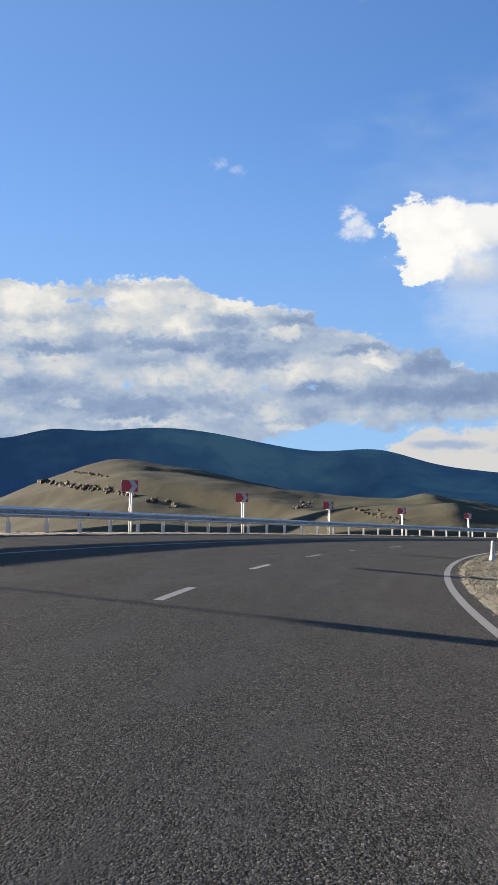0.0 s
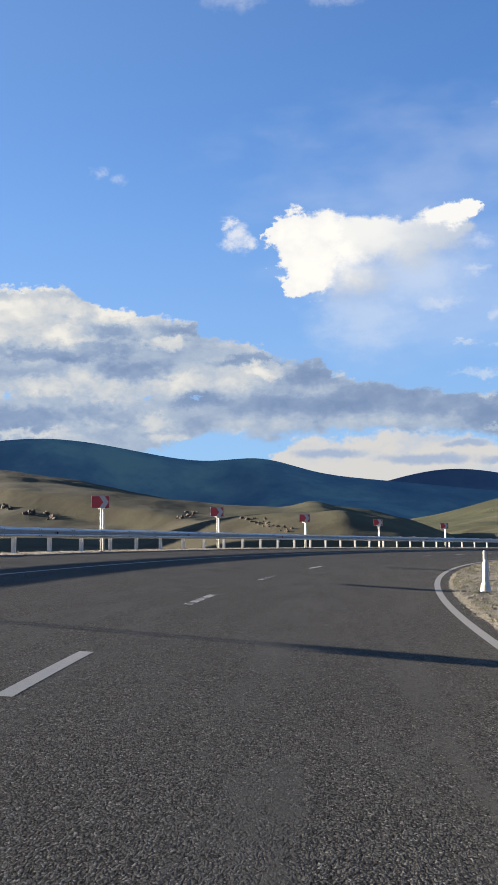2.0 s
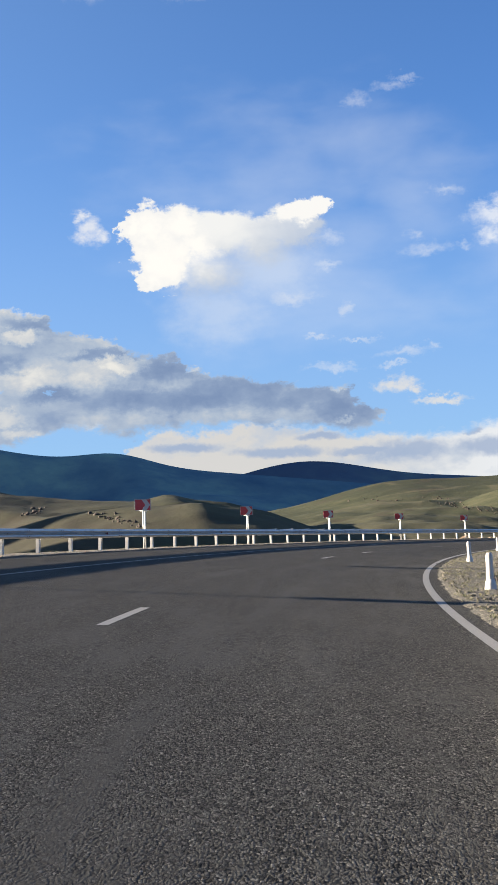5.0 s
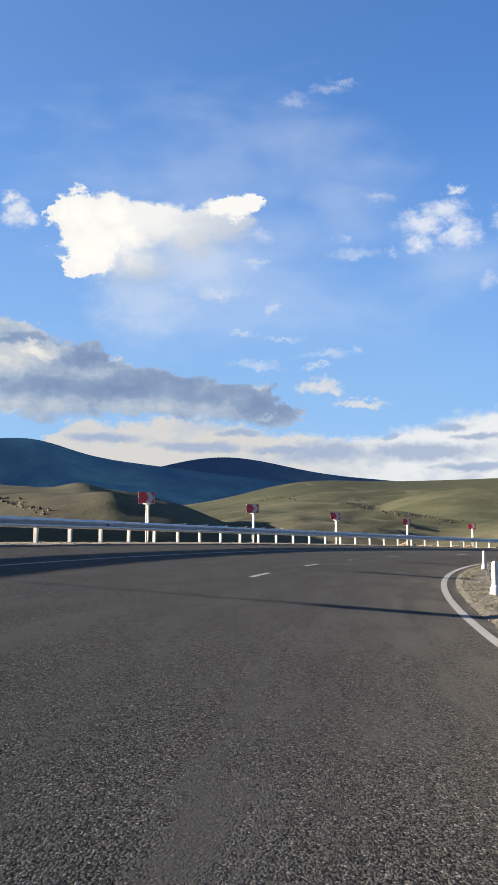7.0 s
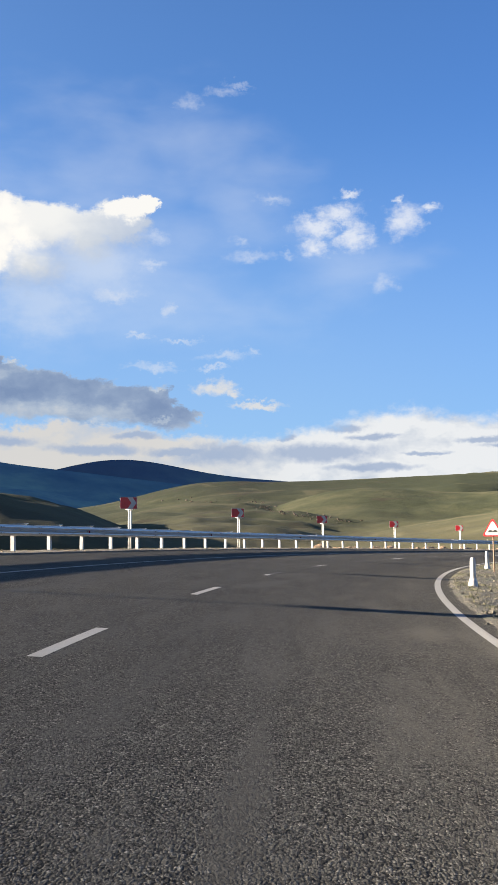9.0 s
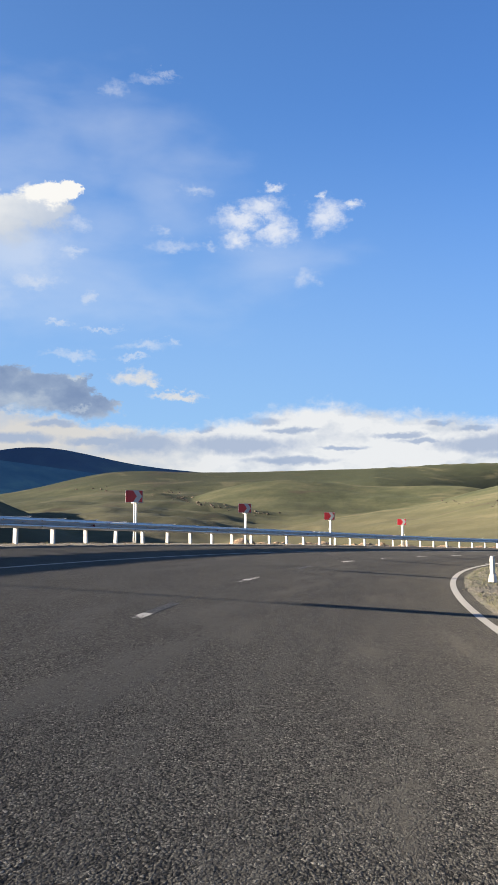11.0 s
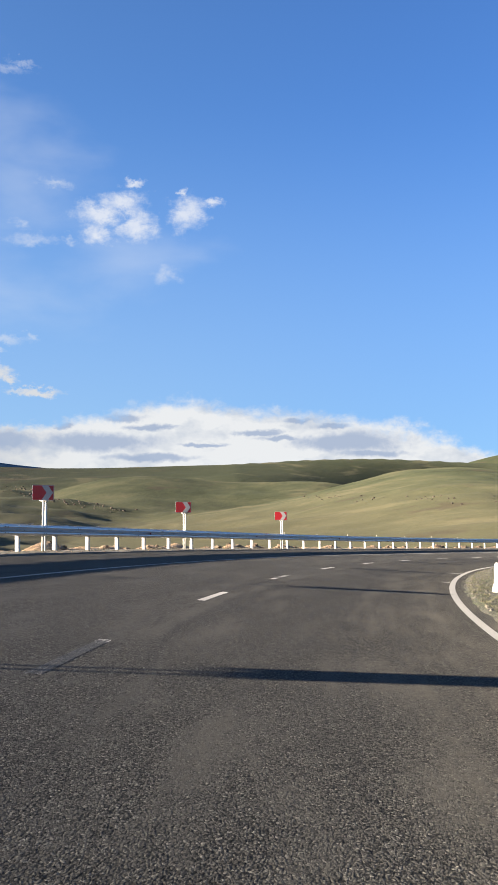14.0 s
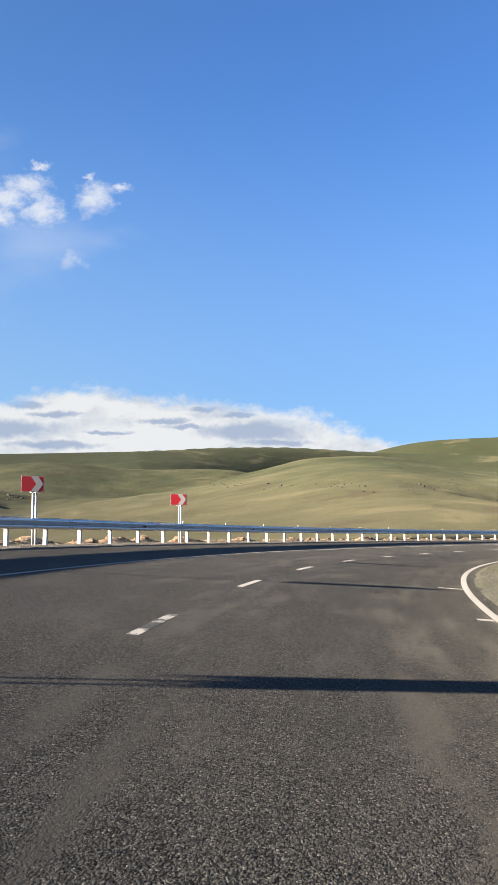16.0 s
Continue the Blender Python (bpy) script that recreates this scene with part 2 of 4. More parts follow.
    col = k.mix(k.step(tip, 0.0, k.step(el_r, 17.6, 18.4, 0.9, 0.3)), col, (0.98, 0.965, 0.93))

    # small ragged clouds and thin streaks
    rag1 = union([(5.1, 18.3, 0.5, 0.42), (5.6, 17.6, 0.8, 0.8), (6.1, 17.2, 0.75, 0.5)])
    rag2 = union([(27.6, 17.4, 1.8, 0.7), (28.9, 17.9, 1.35, 0.8), (29.4, 16.9, 1.2, 0.9), (27.4, 16.4, 1.05, 0.7), (29.2, 19.1, 0.8, 0.26), (32.1, 17.6, 1.0, 1.05), (31.9, 18.8, 0.4, 0.3), (33.4, 18.0, 0.8, 0.32)])
    rag2 = k.math("SUBTRACT", rag2, times(k.step(union([(28.2, 17.0, 0.6, 0.45), (28.9, 17.4, 0.4, 0.3), (27.7, 17.7, 0.3, 0.3)]), -0.2, 0.7), 0.25))
    rag3 = union([(25.1, 18.9, 0.8, 0.34), (23.4, 16.7, 0.6, 0.3), (24.0, 16.0, 1.3, 0.36), (25.7, 16.0, 0.5, 0.26), (18.7, 16.9, 0.8, 0.38), (18.5, 15.5, 0.8, 0.26), (31.1, 14.4, 0.66, 0.6)])
    rag4 = union([(16.6, 13.8, 1.4, 0.36), (19.6, 13.3, 0.55, 0.34), (22.5, 10.7, 1.5, 0.3), (23.8, 11.0, 0.5, 0.26), (18.6, 10.1, 1.6, 0.24), (21.8, 10.1, 1.0, 0.15), (17.8, 11.9, 0.6, 0.15), (19.9, 11.6, 1.2, 0.12)])
    rag5 = union([(20.5, 23.7, 0.8, 0.46), (22.4, 24.1, 1.3, 0.3), (23.2, 24.5, 0.9, 0.18), (5.6, 29.5, 2.0, 0.8), (11.2, 29.1, 1.6, 0.5), (-1.9, 20.7, 0.5, 0.4), (-0.7, 20.45, 0.5, 0.35)])
    rag6 = union([(21.9, 9.1, 1.05, 0.54), (22.7, 8.8, 0.75, 0.3), (24.2, 8.2, 1.6, 0.24)])
    for r, alpha, soft, tint in ((rag1, 0.80, 1.0, (0.90, 0.90, 0.91)), (rag2, 0.74, 1.0, (0.93, 0.94, 0.96)), (rag3, 0.40, 1.3, (0.88, 0.90, 0.93)), (rag4, 0.46, 1.1, (0.80, 0.83, 0.88)), (rag5, 0.30, 1.2, (0.92, 0.93, 0.96)), (rag6, 0.80, 0.8, (0.82, 0.79, 0.74))):
        col = k.mix(times(k.step(total(r, times(fluff, 0.9), times(wisp, 0.7)), -0.2, soft), alpha), col, tint)
    back = k.add("ShaderNodeBackground")
    k.put(back.inputs[0], col)
    back.inputs[1].default_value = 0.134
    k.put(k.add("ShaderNodeOutputWorld").inputs[0], back.outputs[0])


SKY_TINT = (0.150, 0.206, 0.280)
build_world()


# ---- materials ----
def material(name, rough=0.8, metal=0.0):
    m = bpy.data.materials.new(name)
    m.use_nodes = True
    k = Nodes(m.node_tree)
    bsdf = k.add("ShaderNodeBsdfPrincipled")
    k.put(k.add("ShaderNodeOutputMaterial").inputs[0], bsdf.outputs[0])
    bsdf.inputs["Roughness"].default_value, bsdf.inputs["Metallic"].default_value = rough, metal
    return m, k, bsdf


def bump(k, bsdf, height, strength, distance):
    b = k.add("ShaderNodeBump")
    b.inputs["Strength"].default_value, b.inputs["Distance"].default_value = strength, distance
    k.put(b.inputs["Height"], height)
    k.put(bsdf.inputs["Normal"], b.outputs[0])


def place(k):
    return k.add("ShaderNodeNewGeometry").outputs["Position"]


def own(k):
    return k.add("ShaderNodeTexCoord").outputs["Object"]


def luck(k):
    return k.add("ShaderNodeObjectInfo").outputs["Random"]


def asphalt_nodes(k):
    """Colour and relief of worn chip-seal asphalt, with wheel tracks along the bend."""
    p = place(k)
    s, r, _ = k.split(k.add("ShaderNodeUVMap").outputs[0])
    # chips are drawn out along the bend to look round from the camera
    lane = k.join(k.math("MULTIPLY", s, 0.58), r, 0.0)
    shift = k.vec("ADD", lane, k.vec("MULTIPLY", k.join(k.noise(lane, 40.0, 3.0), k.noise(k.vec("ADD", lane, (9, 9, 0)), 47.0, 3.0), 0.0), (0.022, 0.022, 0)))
    cr, cg, cb = k.split(k.cells(shift, 88.0, out="Color"))
    gaps = k.math("ADD", k.math("MULTIPLY", k.cells(shift, 88.0), 0.75), k.math("MULTIPLY", k.cells(shift, 47.0), 0.3))
    fine = k.noise(lane, 190.0, 2.0, 0.7)
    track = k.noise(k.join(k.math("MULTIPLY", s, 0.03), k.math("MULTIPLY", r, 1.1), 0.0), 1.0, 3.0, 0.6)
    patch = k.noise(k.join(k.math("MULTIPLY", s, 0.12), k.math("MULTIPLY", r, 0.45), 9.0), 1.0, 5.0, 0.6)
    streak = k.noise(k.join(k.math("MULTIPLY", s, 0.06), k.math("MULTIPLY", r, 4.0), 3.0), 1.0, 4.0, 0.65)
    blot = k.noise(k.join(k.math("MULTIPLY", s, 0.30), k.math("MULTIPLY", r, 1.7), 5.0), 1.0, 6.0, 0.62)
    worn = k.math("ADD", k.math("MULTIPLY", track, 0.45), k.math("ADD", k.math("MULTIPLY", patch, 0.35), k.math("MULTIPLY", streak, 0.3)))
    base = k.ramp(worn, [(0.36, (0.0435, 0.0415, 0.0370)), (0.57, (0.0512, 0.0490, 0.0437)), (0.76, (0.0585, 0.0560, 0.0495))])
    # slightly darker before the first stations
    road_tone = k.step(k.math("ADD", s, k.math("MULTIPLY", patch, 12.0)), 26.0, 48.0, 0.94, 1.0)
    # brightness painted by lane and station, for sunlight's changing sheen along the bend
    road_tone = k.math("MULTIPLY", road_tone, k.math("MULTIPLY", k.step(r, 173.5, 179.0, k.step(s, 60.0, 150.0, 1.22, 0.76), 1.13), k.step(s, 100.0, 190.0, 1.04, 0.98)))
    base = k.mix(1.0, base, k.join(road_tone, road_tone, road_tone), "MULTIPLY")
    dust = k.step(k.math("ADD", k.math("SUBTRACT", 174.8, r), k.math("MULTIPLY", patch, 2.0)), 0.4, 3.8)
    base = k.mix(k.math("MULTIPLY", dust, 0.55), base, (0.074, 0.068, 0.054))
    clump = k.noise(p, 11.0, 3.0, 0.6)
    coarse = k.step(k.math("ADD", k.math("MULTIPLY", blot, 0.55), k.math("ADD", k.math("MULTIPLY", track, 0.3), k.math("ADD", k.math("MULTIPLY", streak, 0.25), k.math("MULTIPLY", clump, 0.22)))), 0.53, 0.70, 0.22, 1.0)
    stone = k.ramp(cr, [(0.0, 0.08), (0.18, 0.36), (0.36, 0.92), (0.72, 1.12), (0.91, 1.55), (1.0, 3.0)])
    col = k.mix(coarse, base, k.mix(1.0, base, stone, "MULTIPLY"))
    col = k.mix(k.math("MULTIPLY", k.step(gaps, 0.47, 0.76, 0.0, 0.85), coarse), col, (0.009, 0.009, 0.009))
    height = k.math("MULTIPLY", k.math("ADD", k.math("MULTIPLY", gaps, -1.3), k.math("ADD", k.math("MULTIPLY", fine, 0.3), k.math("MULTIPLY", cg, 0.7))), coarse)
    return col, height


def make_asphalt():
    m, k, b = material("asphalt", 0.82)
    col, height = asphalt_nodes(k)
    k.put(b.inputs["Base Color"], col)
    b.inputs["Specular IOR Level"].default_value = 0.06
    b.inputs["Diffuse Roughness"].default_value = 1.0
    bump(k, b, height, 0.8, 0.006)
    return m


def make_marking(name, paint, wear_base, wear_random):
    m, k, b = material(name, 0.62)
    p = place(k)
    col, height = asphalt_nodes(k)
    wear = k.math("ADD", k.math("ADD", k.math("MULTIPLY", k.noise(p, 1.4, 1.0), 0.9), k.math("MULTIPLY", k.noise(p, 13.0, 5.0, 0.7), 0.75)), -0.17)
    limit = k.math("SUBTRACT", wear_base, k.math("MULTIPLY", luck(k), wear_random))
    gone = k.step(k.math("SUBTRACT", wear, limit), 0.0, 0.04)
    white = k.mix(k.noise(p, 14.0, 5.0, 0.7), [c * 0.7 for c in paint], paint)
    k.put(b.inputs["Base Color"], k.mix(gone, white, col))
    b.inputs["Specular IOR Level"].default_value = 0.1
    b.inputs["Diffuse Roughness"].default_value = 1.0
    bump(k, b, height, 0.8, 0.006)
    return m


def make_paint(name, colour, rough=0.5, dirt=(0.25, 0.22, 0.18), amount=0.35, scale=7.0):
    m, k, b = material(name, rough)
    p = own(k)
    grime = k.math("MULTIPLY", k.step(k.math("ADD", k.noise(p, scale, 6.0, 0.65), k.math("MULTIPLY", luck(k), 0.12)), 0.45, 0.8), amount)
    tone = k.mix(k.noise(p, 2.0, 2.0), [c * 0.88 for c in colour], colour)
    k.put(b.inputs["Base Color"], k.mix(grime, tone, dirt))
    bump(k, b, k.noise(p, 40.0, 4.0), 0.15, 0.002)
    return m


def make_steel():
    m, k, b = material("galvanised_steel", 0.34, 0.9)
    p = own(k)
    flake = k.cells(k.vec("MULTIPLY", p, (1, 1, 1)), 24.0, out="Color")
    fr, _, _ = k.split(flake)
    tone = k.math("ADD", 0.30, k.math("ADD", k.math("MULTIPLY", fr, 0.03), k.math("MULTIPLY", k.noise(p, 3.0, 5.0), 0.18)))
    k.put(b.inputs["Base Color"], k.join(tone, k.math("MULTIPLY", tone, 1.01), k.math("MULTIPLY", tone, 1.03)))
    k.put(b.inputs["Roughness"], k.math("ADD", 0.27, k.math("MULTIPLY", k.noise(p, 2.0, 3.0), 0.15)))
    bump(k, b, k.noise(p, 1.4, 2.0), 0.1, 0.01)
    return m


def make_grass_ground(name):
    """Dry steppe: short olive grass over tan soil, with bare and stony patches."""
    m, k, b = material(name, 0.95)
    p = place(k)
    large = k.noise(p, 0.006, 6.0, 0.6, 0.5)
    mid = k.noise(p, 0.04, 6.0, 0.62)
    small = k.noise(p, 0.6, 5.0, 0.7)
    mixed = k.math("ADD", k.math("MULTIPLY", large, 0.40), k.math("ADD", k.math("MULTIPLY", mid, 0.45), k.math("MULTIPLY", small, 0.28)))
    col = k.ramp(mixed, [(0.42, (0.022, 0.026, 0.013)), (0.53, (0.038, 0.043, 0.022)), (0.61, (0.055, 0.056, 0.030)), (0.72, (0.090, 0.082, 0.049))])
    x, y, z = k.split(p)
    dry = k.step(k.math("ADD", z, k.math("MULTIPLY", k.math("SUBTRACT", mid, 0.5), 40.0)), 34.0, 6.0)
    col = k.mix(k.math("MULTIPLY", dry, 0.42), col, (0.075, 0.064, 0.039))
    # darker upland grass, with cloud shade on the rear hills painted in
    upland_shade = k.step(k.math("ADD", z, k.math("MULTIPLY", k.math("SUBTRACT", large, 0.5), 45.0)), 50.0, 70.0)
    col = k.mix(k.math("MULTIPLY", upland_shade, 0.78), col, (0.023, 0.028, 0.015))
    bare = k.step(k.math("ADD", k.noise(p, 0.022, 7.0, 0.66), k.math("MULTIPLY", small, 0.12)), 0.655, 0.72)
    col = k.mix(k.math("MULTIPLY", bare, 0.6), col, (0.040, 0.032, 0.022))
    straw = k.step(k.noise(k.vec("MULTIPLY", p, (1, 1, 3)), 0.014, 4.0, 0.6, 1.0), 0.56, 0.68)
    col = k.mix(k.math("MULTIPLY", straw, 0.40), col, (0.112, 0.098, 0.058))
    # stony brown soil on the hill at the head of the valley
    stony = k.math("MULTIPLY", k.step(k.math("ADD", x, k.math("MULTIPLY", k.math("SUBTRACT", large, 0.5), 160.0)), 120.0, 10.0), k.step(y, 240.0, 300.0))
    col = k.mix(k.math("MULTIPLY", stony, k.step(k.math("ADD", mid, k.math("MULTIPLY", small, 0.4)), 0.55, 0.80, 0.70, 0.25)), col, (0.044, 0.035, 0.023))
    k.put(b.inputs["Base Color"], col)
    b.inputs["Diffuse Roughness"].default_value = 1.0
    b.inputs["Specular IOR Level"].default_value = 0.1
    bump(k, b, k.math("ADD", mid, k.math("MULTIPLY", small, 0.16)), 0.6, 1.8)
    return m


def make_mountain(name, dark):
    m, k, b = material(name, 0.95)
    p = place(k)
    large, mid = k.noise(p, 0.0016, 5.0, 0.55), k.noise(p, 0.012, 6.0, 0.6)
    # blue haze of distance is mixed into the slope colours
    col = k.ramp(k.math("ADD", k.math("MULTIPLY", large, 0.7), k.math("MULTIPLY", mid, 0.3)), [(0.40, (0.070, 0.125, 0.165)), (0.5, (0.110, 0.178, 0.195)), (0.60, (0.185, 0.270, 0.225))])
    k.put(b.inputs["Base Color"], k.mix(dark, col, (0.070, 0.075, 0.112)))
    b.inputs["Specular IOR Level"].default_value = 0.1
    bump(k, b, mid, 0.4, 12.0)
    return m


def make_soil(name, a, c, scale=3.0, grassy=False):
    m, k, b = material(name, 0.95)
    p = place(k)
    n = k.math("ADD", k.math("MULTIPLY", k.noise(p, scale, 6.0, 0.7), 0.6), k.math("MULTIPLY", k.noise(p, scale * 9, 4.0, 0.7), 0.4))
    col = k.mix(k.step(n, 0.35, 0.65), a, c)
    if grassy:
        s, r, _ = k.split(k.add("ShaderNodeUVMap").outputs[0])
        green = k.math("ADD", k.noise(p, 0.9, 5.0, 0.65), k.math("ADD", k.step(s, 95.0, 150.0, 0.0, 0.16), k.math("MULTIPLY", k.math("SUBTRACT", 170.0, r), 0.03)))
        col = k.mix(k.step(green, 0.5, 0.66, 0.0, 0.8), col, (0.062, 0.070, 0.030))
    shift = k.vec("ADD", p, k.vec("MULTIPLY", k.join(k.noise(p, 9.0, 3.0), k.noise(p, 11.0, 3.0), 0.0), (0.08, 0.08, 0)))
    stones = k.cells(shift, 30.0, out="Color")
    sr, sg, _ = k.split(stones)
    col = k.mix(1.0, col, k.ramp(sr, [(0.0, 0.35), (0.5, 0.9), (0.8, 1.4), (1.0, 2.3)]), "MULTIPLY")
    k.put(b.inputs["Base Color"], col)
    heaps = k.math("ADD", k.math("MULTIPLY", k.cells(shift, 30.0), -0.9), k.math("MULTIPLY", sg, 0.5))
    bump(k, b, k.math("ADD", n, heaps), 1.0, 0.035)
    return m


def make_stone(name, a, c):
    m, k, b = material(name, 0.92)
    p = place(k)
    isle = k.add("ShaderNodeNewGeometry").outputs["Random Per Island"]
    n = k.noise(p, 2.0, 7.0, 0.65)
    col = k.mix(k.math("ADD", k.math("MULTIPLY", n, 0.6), k.math("MULTIPLY", isle, 0.5)), a, c)
    k.put(b.inputs["Base Color"], col)
    bump(k, b, k.noise(p, 5.0, 6.0, 0.7), 0.7, 0.1)
    return m


def make_blade(name, a, c):
    m, k, b = material(name, 0.85)
    isle = k.add("ShaderNodeNewGeometry").outputs["Random Per Island"]
    k.put(b.inputs["Base Color"], k.mix(isle, a, c))
    return m


ASPHALT = make_asphalt()
LINE = make_marking("white_line_paint", (0.28, 0.270, 0.250), 1.3, 0.0)
DASH = make_marking("dash_paint", (0.34, 0.328, 0.303), 0.93, 0.08)
DASH_HALF = make_marking("worn_dash_paint", (0.36, 0.345, 0.315), 0.66, 0.05)
DASH_FAINT = make_marking("faded_dash_paint", (0.40, 0.385, 0.352), 0.545, 0.04)
WHITE = make_paint("white_post_paint", (0.43, 0.42, 0.40))
POLE = make_paint("white_pole_paint", (0.50, 0.49, 0.46), 0.4, amount=0.2)
RED = make_paint("red_sign_film", (0.36, 0.010, 0.017), 0.35, (0.25, 0.05, 0.04), 0.2)
FILM = make_paint("white_sign_film", (0.33, 0.33, 0.33), 0.35, amount=0.2)
BLACK = make_paint("black_sign_film", (0.02, 0.02, 0.02), 0.4, amount=0.1)
REFLECT = make_paint("dark_red_reflector", (0.20, 0.012, 0.02), 0.25, (0.05, 0.02, 0.02), 0.3)
STEEL = make_steel()
RUST = make_paint("weathered_pole_paint", (0.16, 0.10, 0.06), 0.7, (0.07, 0.045, 0.03), 0.6)
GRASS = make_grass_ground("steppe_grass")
MOUNTAIN = make_mountain("mountain_haze_green", 0.0)
HAZE_SLATE = make_mountain("mountain_haze_slate", 0.6)
VERGE = make_soil("gravel_verge", (0.043, 0.039, 0.028), (0.092, 0.081, 0.059), 3.0, True)
SHOULDER = make_soil("gravel_shoulder", (0.070, 0.061, 0.044), (0.131, 0.113, 0.086), 2.0)
BANK = make_soil("bare_earth", (0.164, 0.102, 0.057), (0.328, 0.221, 0.123), 1.0)
PEBBLE = make_stone("pebbles", (0.041, 0.037, 0.028), (0.148, 0.131, 0.102))
ROCK = make_stone("brown_rock", (0.016, 0.012, 0.009), (0.056, 0.040, 0.029))
EARTH = make_stone("earth_clods", (0.057, 0.039, 0.025), (0.172, 0.123, 0.080))
BLADE = make_blade("dry_grass_blades", (0.033, 0.043, 0.016), (0.102, 0.089, 0.046))

# ---- the bend in plan: station s along the guard rail's circle, radius r from its centre ----
CX, CY, RAD, VERGE_R, RAIL_R = 174.53, -5.16, 189.2, 187.2, 186.42


def grade(s):
    s = min(max(s, -40.0), 195.0) if s < 195 else 195.0
    return -1.0574e-4 * s * s + 3.8702e-2 * s - 0.4062


def road_z(s, r):
    return grade(s) + 0.0662 * (r - RAD)


def spot(s, r, up=0.0):
    a = s / RAD
    return Vector((CX - r * math.cos(a), CY + r * math.sin(a), road_z(s, r) + up))


def along(s, start, rate):
    """A radius that runs slightly outward or inward along the bend."""
    return start + rate * (min(max(s, 0.0), 175.0) - 25.0)


def upright(s, r, turn=0.0, up=0.0):
    """A pose on the road's surface: x along the bend, y outward, z up."""
    a = s / RAD
    m = Matrix.Rotation(math.pi / 2 - a + radians(turn), 4, "Z")
    return Matrix.Translation(spot(s, r, up)) @ m


def link(name, bm, material_, smooth=False):
    me = bpy.data.meshes.new(name)
    bm.to_mesh(me)
    bm.free()
    me.materials.append(material_)
    if smooth:
        me.shade_smooth()
    return new(name, me)


def part(name, bm, material_, parent, label="", smooth=False):
    ob = link(name, bm, material_, smooth)
    ob.parent = parent
    if label:
        ob["label"] = label
    return ob


def shared(name, mesh, parent, m):
    ob = new(name, mesh)
    ob.parent = parent
    ob.matrix_basis = m
    return ob


def add_box(bm, size, at=(0, 0, 0), bevel=0.0):
    made = bmesh.ops.create_cube(bm, size=1.0, matrix=Matrix.Translation(at) @ Matrix.Diagonal((*size, 1)))
    if bevel:
        edges = list({e for v in made["verts"] for e in v.link_edges})
        bmesh.ops.bevel(bm, geom=edges, offset=bevel, segments=2, affect="EDGES")


def strip(name, stations, radii, lift, material_, thick=0.0, rate=0.0):
    """A sheet over stations x radii; lift(s, r) above the road's plane. UVs hold s and r in metres."""
    verts, faces, uvs = [], [], []
    for s in stations:
        for r in radii:
            verts.append(spot(s, r + rate * (min(max(s, 0.0), 175.0) - 25.0), lift(s, r)))
            uvs.append((s, r))
    n = len(radii)
    for i in range(len(stations) - 1):
        for j in range(n - 1):
            faces.append((i * n + j, i * n + j + 1, (i + 1) * n + j + 1, (i + 1) * n + j))
    me = bpy.data.meshes.new(name)
    me.from_pydata(verts, [], faces)
    layer = me.uv_layers.new(name="UVMap")
    for loop in me.loops:
        layer.data[loop.index].uv = uvs[loop.vertex_index]
    me.materials.append(material_)
    me.update()
    if me.polygons[0].normal.z < 0:
        me.flip_normals()
    me.shade_smooth()
    ob = new(name, me)
    if thick:
        mod = ob.modifiers.new("thickness", "SOLIDIFY")
        mod.thickness, mod.offset = thick, -1.0
    return ob


# ---- hills and mountains: ridges around the middle of the bend ----
MID_X, MID_Y = 25.0, 60.0
ROCKY_HILL = [(-17.38, -14.4, 4.62), (-9.67, 3.6, 1.96), (-8.99, 68.2, 15.23), (10.46, 24.9, 7.15), (7.92, 3.2, 1.25)]
BROAD_HILL = [(9.5, 16.4, 7.46), (20.12, 11.3, 3.8), (23.89, 38.2, 13.32), (40.12, 10.8, 6.58), (50.79, 80.1, 31.07)]
NOSE = [(27.0, 61.0, 11.0), (39.5, 33.0, 5.5)]
FRONT_HILL = [(0.0, -9.3, 900.0), (32.9, 20.1, 14.45), (43.55, 16.4, 6.06), (59.71, 45.4, 24.39)]
HIGH_HILL = [(37.73, 10.0, 3.53), (47.63, 16.0, 4.73), (58.25, 128.9, 21.37)]
RANGE = [(-18.36, 138.8, 4.51), (-11.31, 37.2, 2.2), (-6.1, 92.7, 7.35), (6.5, 31.7, 2.51), (0.27, 189.9, 25.65), (26.68, 103.9, 400.0)]
# humps left of the view, added to shade the rocky hill's foot
SHADE_SPURS = [(-330.0, 420.0, 84.0, 124.0), (-330.0, 545.0, 84.0, 112.0)]
FAR_RANGE = [(15.35, 149.9, 12.85), (16.84, 46.6, 4.08), (28.93, 88.8, 6.61), (17.24, 155.2, 17.81)]


def ridge(az, humps):
    return sum(h * math.exp(-(((az - a) / w) ** 2)) for a, h, w in humps)


def hill(az, d, humps, top, foot, power, fall):
    """Height of a hill with its crest at distance top and its foot at distance foot."""
    h = ridge(az, humps)
    if d <= foot:
        return 0.0
    if d <= top:
        return h * ((d - foot) / (top - foot)) ** power
    return h * math.exp(-(((d - top) / fall) ** 2))


def rough(x, y, size, detail=4):
    return noise.fractal(Vector((x / size, y / size, 0.3)), 1.0, 2.0, detail)


def smooth(u):
    u = min(max(u, 0.0), 1.0)
    return u * u * (3 - 2 * u)


